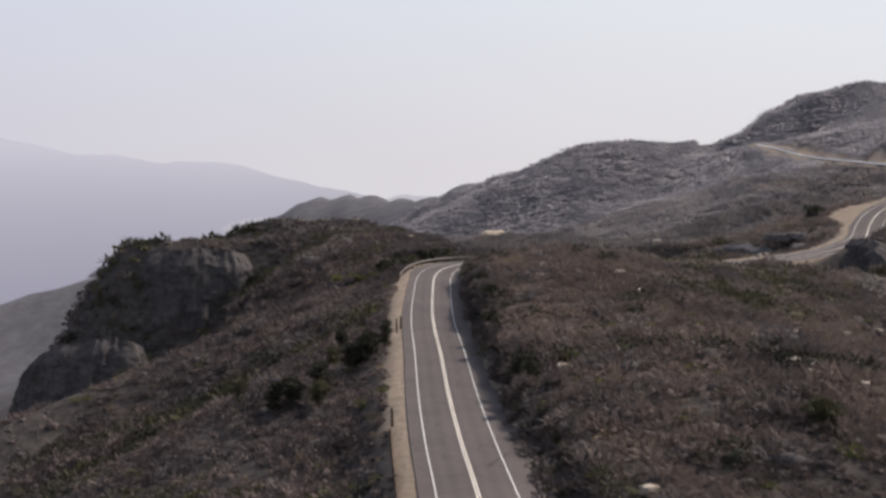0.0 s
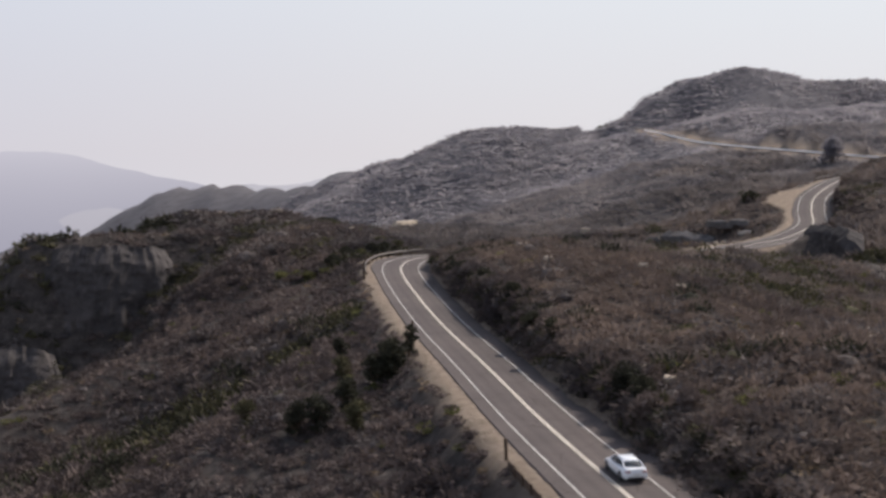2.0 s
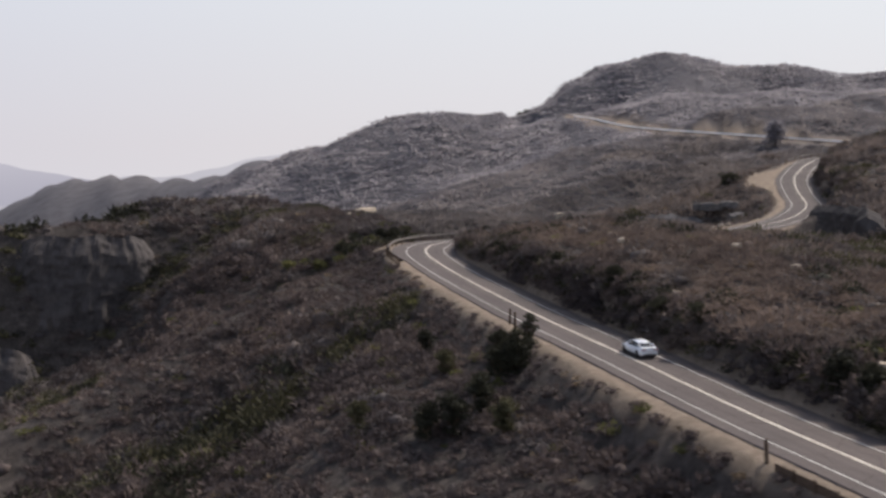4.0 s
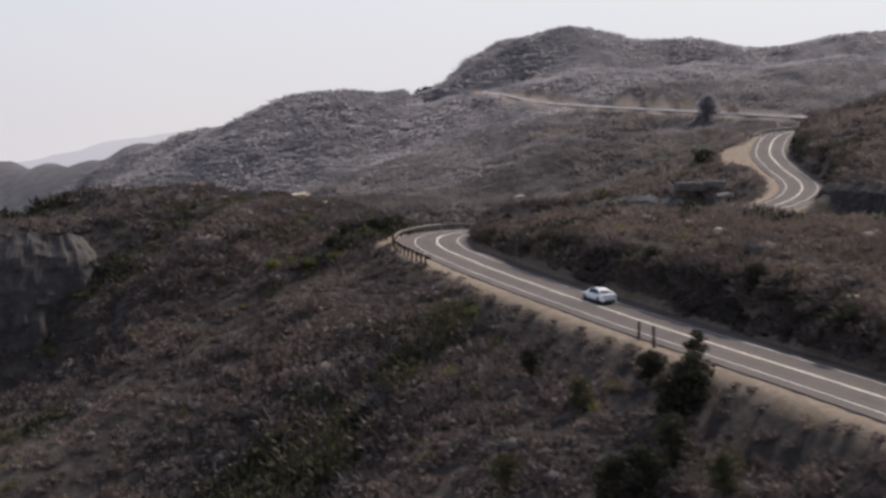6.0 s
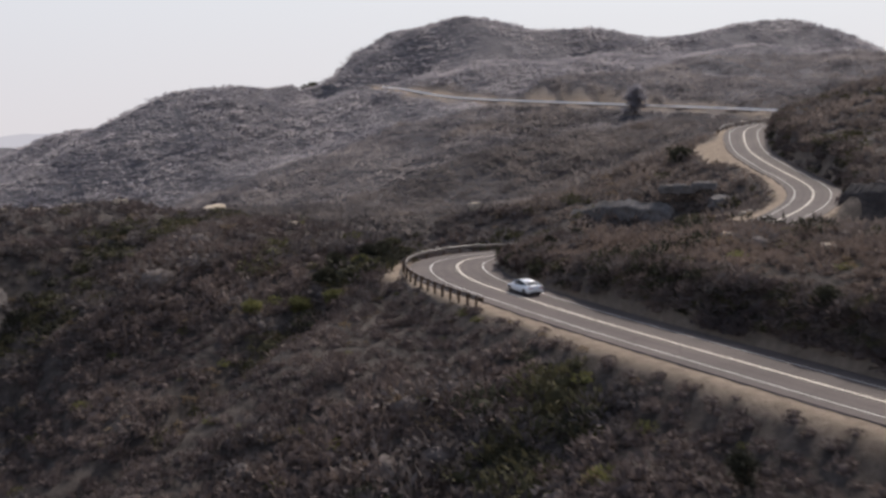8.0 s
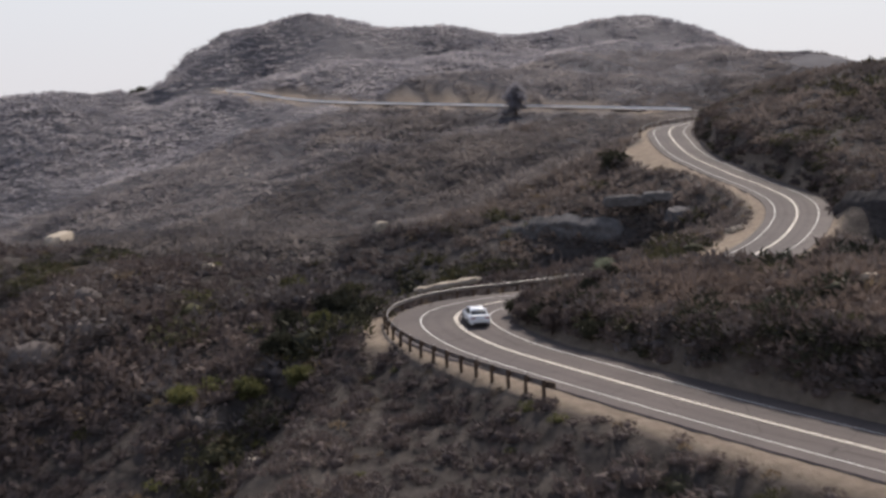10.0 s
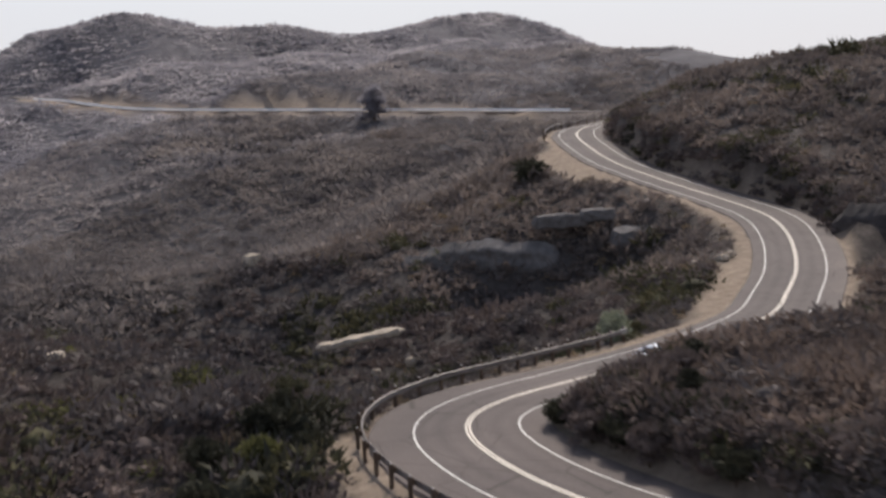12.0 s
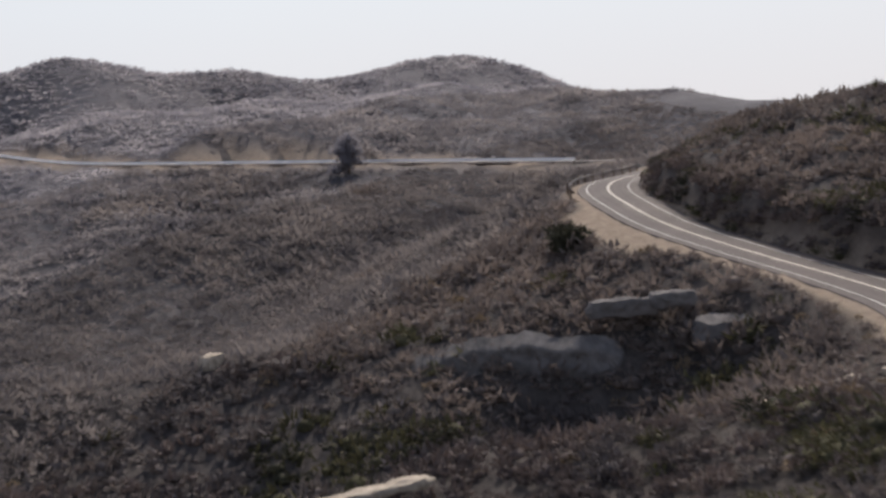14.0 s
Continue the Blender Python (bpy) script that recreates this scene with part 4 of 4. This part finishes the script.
def build_car():
    car = new("car")
    tagged(car, "white fastback saloon car driving along the mountain road", "car")
    body = loft([ring(-2.42, 0.74, 0.36, 0.72, 0.90, 0.0), ring(-2.34, 0.86, 0.27, 0.78, 1.00, 0.01), ring(-1.9, 0.93, 0.22, 0.84, 1.03, 0.02), ring(-1.2, 0.955, 0.20, 0.84, 1.00, 0.02),
                 ring(0.0, 0.95, 0.19, 0.80, 0.95, 0.02), ring(0.95, 0.95, 0.20, 0.78, 0.93, 0.03), ring(1.6, 0.94, 0.22, 0.74, 0.87, 0.03), ring(2.15, 0.88, 0.26, 0.66, 0.76, 0.03), ring(2.42, 0.70, 0.34, 0.56, 0.62, 0.02)])
    b = part("body", body, M_PAINT, car, "glossy white bodywork", True)

    def cab(y, w, z, wt):
        return [(w, y, 0.90), (wt, y, z - 0.05), (wt * 0.7, y, z), (-wt * 0.7, y, z), (-wt, y, z - 0.05), (-w, y, 0.90)]
    part("greenhouse", loft([cab(-1.95, 0.70, 1.00, 0.56), cab(-1.35, 0.80, 1.24, 0.60), cab(-0.75, 0.83, 1.40, 0.62), cab(0.0, 0.84, 1.44, 0.63), cab(0.45, 0.83, 1.38, 0.60), cab(1.15, 0.78, 1.00, 0.60)]), M_GLASS, car, "dark tinted glass", True)

    def roof(y, z, w):
        return [(w, y, z - 0.05), (w * 0.7, y, z + 0.004), (-w * 0.7, y, z + 0.004), (-w, y, z - 0.05), (-w, y, z - 0.075), (w, y, z - 0.075)]
    part("roof", loft([roof(-1.15, 1.315, 0.625), roof(-0.75, 1.41, 0.635), roof(0.0, 1.45, 0.64), roof(0.40, 1.40, 0.62)]), M_PAINT, car, "white roof panel", True)
    for sx in (-1, 1):
        for (y0, z0, y1, z1) in ((-2.0, 0.97, -1.1, 1.31), (1.15, 0.97, 0.42, 1.37), (-0.35, 0.90, -0.30, 1.39)):
            bm = bmesh.new()
            p, q = Vector((sx * 0.80, y0, z0)), Vector((sx * 0.625, y1, z1))
            d = q - p
            box(bm, -0.03, 0.03, -0.05, 0.05, -d.length / 2, d.length / 2, Matrix.Translation((p + q) / 2) @ d.to_track_quat('Z', 'Y').to_matrix().to_4x4())
            part("pillar", bm, M_PAINT if y0 != -0.35 else M_BLACK, car)
        bm = bmesh.new()
        box(bm, min(sx * 0.86, sx * 1.06), max(sx * 0.86, sx * 1.06), 0.62, 0.78, 0.94, 1.07)
        part("mirror", bevelled(bm, 0.03), M_PAINT, car)
        bm = bmesh.new()
        box(bm, min(sx * 0.42, sx * 0.84), max(sx * 0.42, sx * 0.84), -2.445, -2.30, 0.80, 0.88)
        part("tail_light", bevelled(bm, 0.015), M_RED, car, "dark red tail light")
        bm = bmesh.new()
        box(bm, min(sx * 0.45, sx * 0.78), max(sx * 0.45, sx * 0.78), 2.20, 2.36, 0.58, 0.66)
        part("headlight", bevelled(bm, 0.015), M_GLASS, car)
        for y0, y1 in ((-0.28, 0.85), (-1.2, -0.32)):
            bm = bmesh.new()
            box(bm, min(sx * 0.948, sx * 0.962), max(sx * 0.948, sx * 0.962), (y0 + y1) / 2 - 0.12, (y0 + y1) / 2 + 0.06, 0.74, 0.765)
            part("door_handle", bm, M_BLACK, car)
        bm = bmesh.new()
        box(bm, min(sx * 0.90, sx * 0.965), max(sx * 0.90, sx * 0.965), -1.0, 1.0, 0.17, 0.26)
        part("sill", bevelled(bm, 0.01), M_BLACK, car)
    bm = bmesh.new()
    box(bm, -0.62, 0.62, -2.44, -2.25, 0.28, 0.44)
    part("rear_diffuser", bevelled(bm, 0.02), M_BLACK, car, "black lower bumper")
    bm = bmesh.new()
    box(bm, -0.70, 0.70, -2.46, -2.18, 1.005, 1.035)
    part("spoiler_lip", bevelled(bm, 0.01), M_PAINT, car)
    bm = bmesh.new()
    box(bm, -0.24, 0.24, -2.455, -2.43, 0.56, 0.68)
    part("number_plate", bm, M_SIGN, car, "plain pale number plate")
    wheels = []
    for x in (-0.84, 0.84):
        for y in (-1.45, 1.50):
            bm = bmesh.new()
            bmesh.ops.create_cone(bm, cap_ends=True, segments=28, radius1=0.355, radius2=0.355, depth=0.25, matrix=Matrix.Rotation(math.pi / 2, 4, 'Y'))
            bevelled(bm, 0.03)
            w = part("wheel", bm, M_TYRE, car, "black tyre")
            bm = bmesh.new()
            s = 1 if x > 0 else -1
            for k in range(5):
                box(bm, min(s * 0.105, s * 0.14), max(s * 0.105, s * 0.14), -0.045, 0.045, 0.03, 0.25, Matrix.Rotation(k * math.tau / 5, 4, 'X'))
            bmesh.ops.create_cone(bm, cap_ends=True, segments=20, radius1=0.07, radius2=0.07, depth=0.30, matrix=Matrix.Rotation(math.pi / 2, 4, 'Y'))
            part("rim", bm, M_RIM, w, "five-spoke grey alloy rim")
            wheels.append((w, x, y))
    return car, wheels


car, wheels = build_car()

# ---- distance: glowing curtains for the mountain ranges and the horizon, haze painted in ----
# Emission only: haze and sky glow are painted by height and by x.
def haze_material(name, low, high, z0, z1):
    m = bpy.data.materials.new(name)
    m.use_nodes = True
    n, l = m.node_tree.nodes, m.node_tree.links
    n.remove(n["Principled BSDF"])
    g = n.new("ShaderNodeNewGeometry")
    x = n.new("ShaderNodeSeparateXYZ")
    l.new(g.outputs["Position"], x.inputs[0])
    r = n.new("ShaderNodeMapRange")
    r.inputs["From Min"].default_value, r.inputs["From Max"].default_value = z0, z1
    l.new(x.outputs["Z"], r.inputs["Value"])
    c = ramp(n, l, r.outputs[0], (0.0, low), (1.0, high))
    # glow painted dimmer and bluer to the left, brighter to the right
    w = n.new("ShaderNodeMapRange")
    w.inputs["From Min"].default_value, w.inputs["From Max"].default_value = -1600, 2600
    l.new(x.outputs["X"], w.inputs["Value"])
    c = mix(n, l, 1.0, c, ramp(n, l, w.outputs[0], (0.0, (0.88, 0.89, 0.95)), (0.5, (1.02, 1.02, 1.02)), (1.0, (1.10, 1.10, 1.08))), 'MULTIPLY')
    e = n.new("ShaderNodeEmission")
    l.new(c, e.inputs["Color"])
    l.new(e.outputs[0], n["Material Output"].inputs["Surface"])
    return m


def haze_wall(name, radius, a0, a1, tops, bottom, mat, label, rag=0.0, foot=0.95):
    """A far range as a curtain of slope: tops gives (azimuth from +y to +x in degrees, height)."""
    verts, faces = [], []
    az = [t[0] for t in tops]
    hh = [t[1] for t in tops]
    n = 240
    for k in range(n + 1):
        a = a0 + (a1 - a0) * k / n
        h = np.interp(a, az, hh) + rag * (fbm(np.array([a * 0.55]), np.array([radius * 0.01]), 61, 5)[0])
        s, c = math.sin(radians(a)), math.cos(radians(a))
        verts += [(s * radius, c * radius, float(h)), (s * radius * foot, c * radius * foot, bottom)]
        if k:
            i = 2 * k
            faces.append((i - 2, i, i + 1, i - 1))
    ob = mesh_object(name, verts, faces, mat, None, True)
    return tagged(ob, label, "backdrop", kind="structure")


haze_wall("backdrop_sky", 4500, -180, 180, [(-180, 1500), (180, 1500)], -900, haze_material("horizon_haze_glow", (0.715, 0.695, 0.715), (0.73, 0.765, 0.81), 60, 620), "glowing ring of painted horizon haze closing the distance")
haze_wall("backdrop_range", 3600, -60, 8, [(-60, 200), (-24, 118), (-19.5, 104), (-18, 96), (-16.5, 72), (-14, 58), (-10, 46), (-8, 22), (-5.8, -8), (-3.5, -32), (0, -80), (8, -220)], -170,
          haze_material("range_haze_glow", (0.33, 0.325, 0.395), (0.64, 0.625, 0.67), -160, 80), "glowing curtain of a distant mountain range, blue haze painted in", 14, 0.42)
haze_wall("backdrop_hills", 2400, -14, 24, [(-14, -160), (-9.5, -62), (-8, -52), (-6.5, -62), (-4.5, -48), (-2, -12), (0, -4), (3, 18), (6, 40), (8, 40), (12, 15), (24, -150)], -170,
          haze_material("hills_haze_glow", (0.48, 0.465, 0.51), (0.56, 0.55, 0.59), -100, 20), "glowing curtain of faint low hills beyond the ridges, haze painted in", 10, 0.8)

# ---- what moves: the car along its lane ----
DRIVE_T = [0, 1, 2, 3, 4, 5, 5.5, 6.5, 7.5, 8, 9, 10.3, 10.6, 11, 12.1, 12.5, 13, 14]
START = run_at(7.1, 23.7)
DRIVE_S = [41, 63.3, 85.2, 107.3, 128, 148.2, 157.9, 176.3, 194.8, 203.7, 214.5, 226.2, 231.1, 236.6, 250.4, 256.4, 264.3, 280.5]
DRIVE_S = [START + s for s in DRIVE_S]
LANE = 1.6


def motions():
    rows, spin = [], []
    for k in range(141):
        t = k / 10
        s = float(np.interp(t, DRIVE_T, DRIVE_S))
        at, way = along(s, LANE, 0.05)
        a, b = along(s - 1.4, LANE)[0], along(s + 1.4, LANE)[0]
        d = Vector(b - a)
        rows.append((t, pose(*at, math.degrees(math.atan2(d.z, d.xy.length)), 0, math.degrees(math.atan2(-d.x, d.y)))))
    walk(car, rows)
    turns = []
    for k in range(421):
        s = float(np.interp(k / 30, DRIVE_T, DRIVE_S))
        turns.append((k / 30, (-math.degrees(s / 0.355)) % 72))
    for w, x, y in wheels:
        angle, steps = 0.0, []
        for (t, a), (_, prev) in zip(turns, [turns[0]] + turns):
            step = (a - prev + 36) % 72 - 36
            angle += step
            steps.append((t, pose(x, y, 0.355, angle, 0, 0)))
        walk(w, steps)


motions()
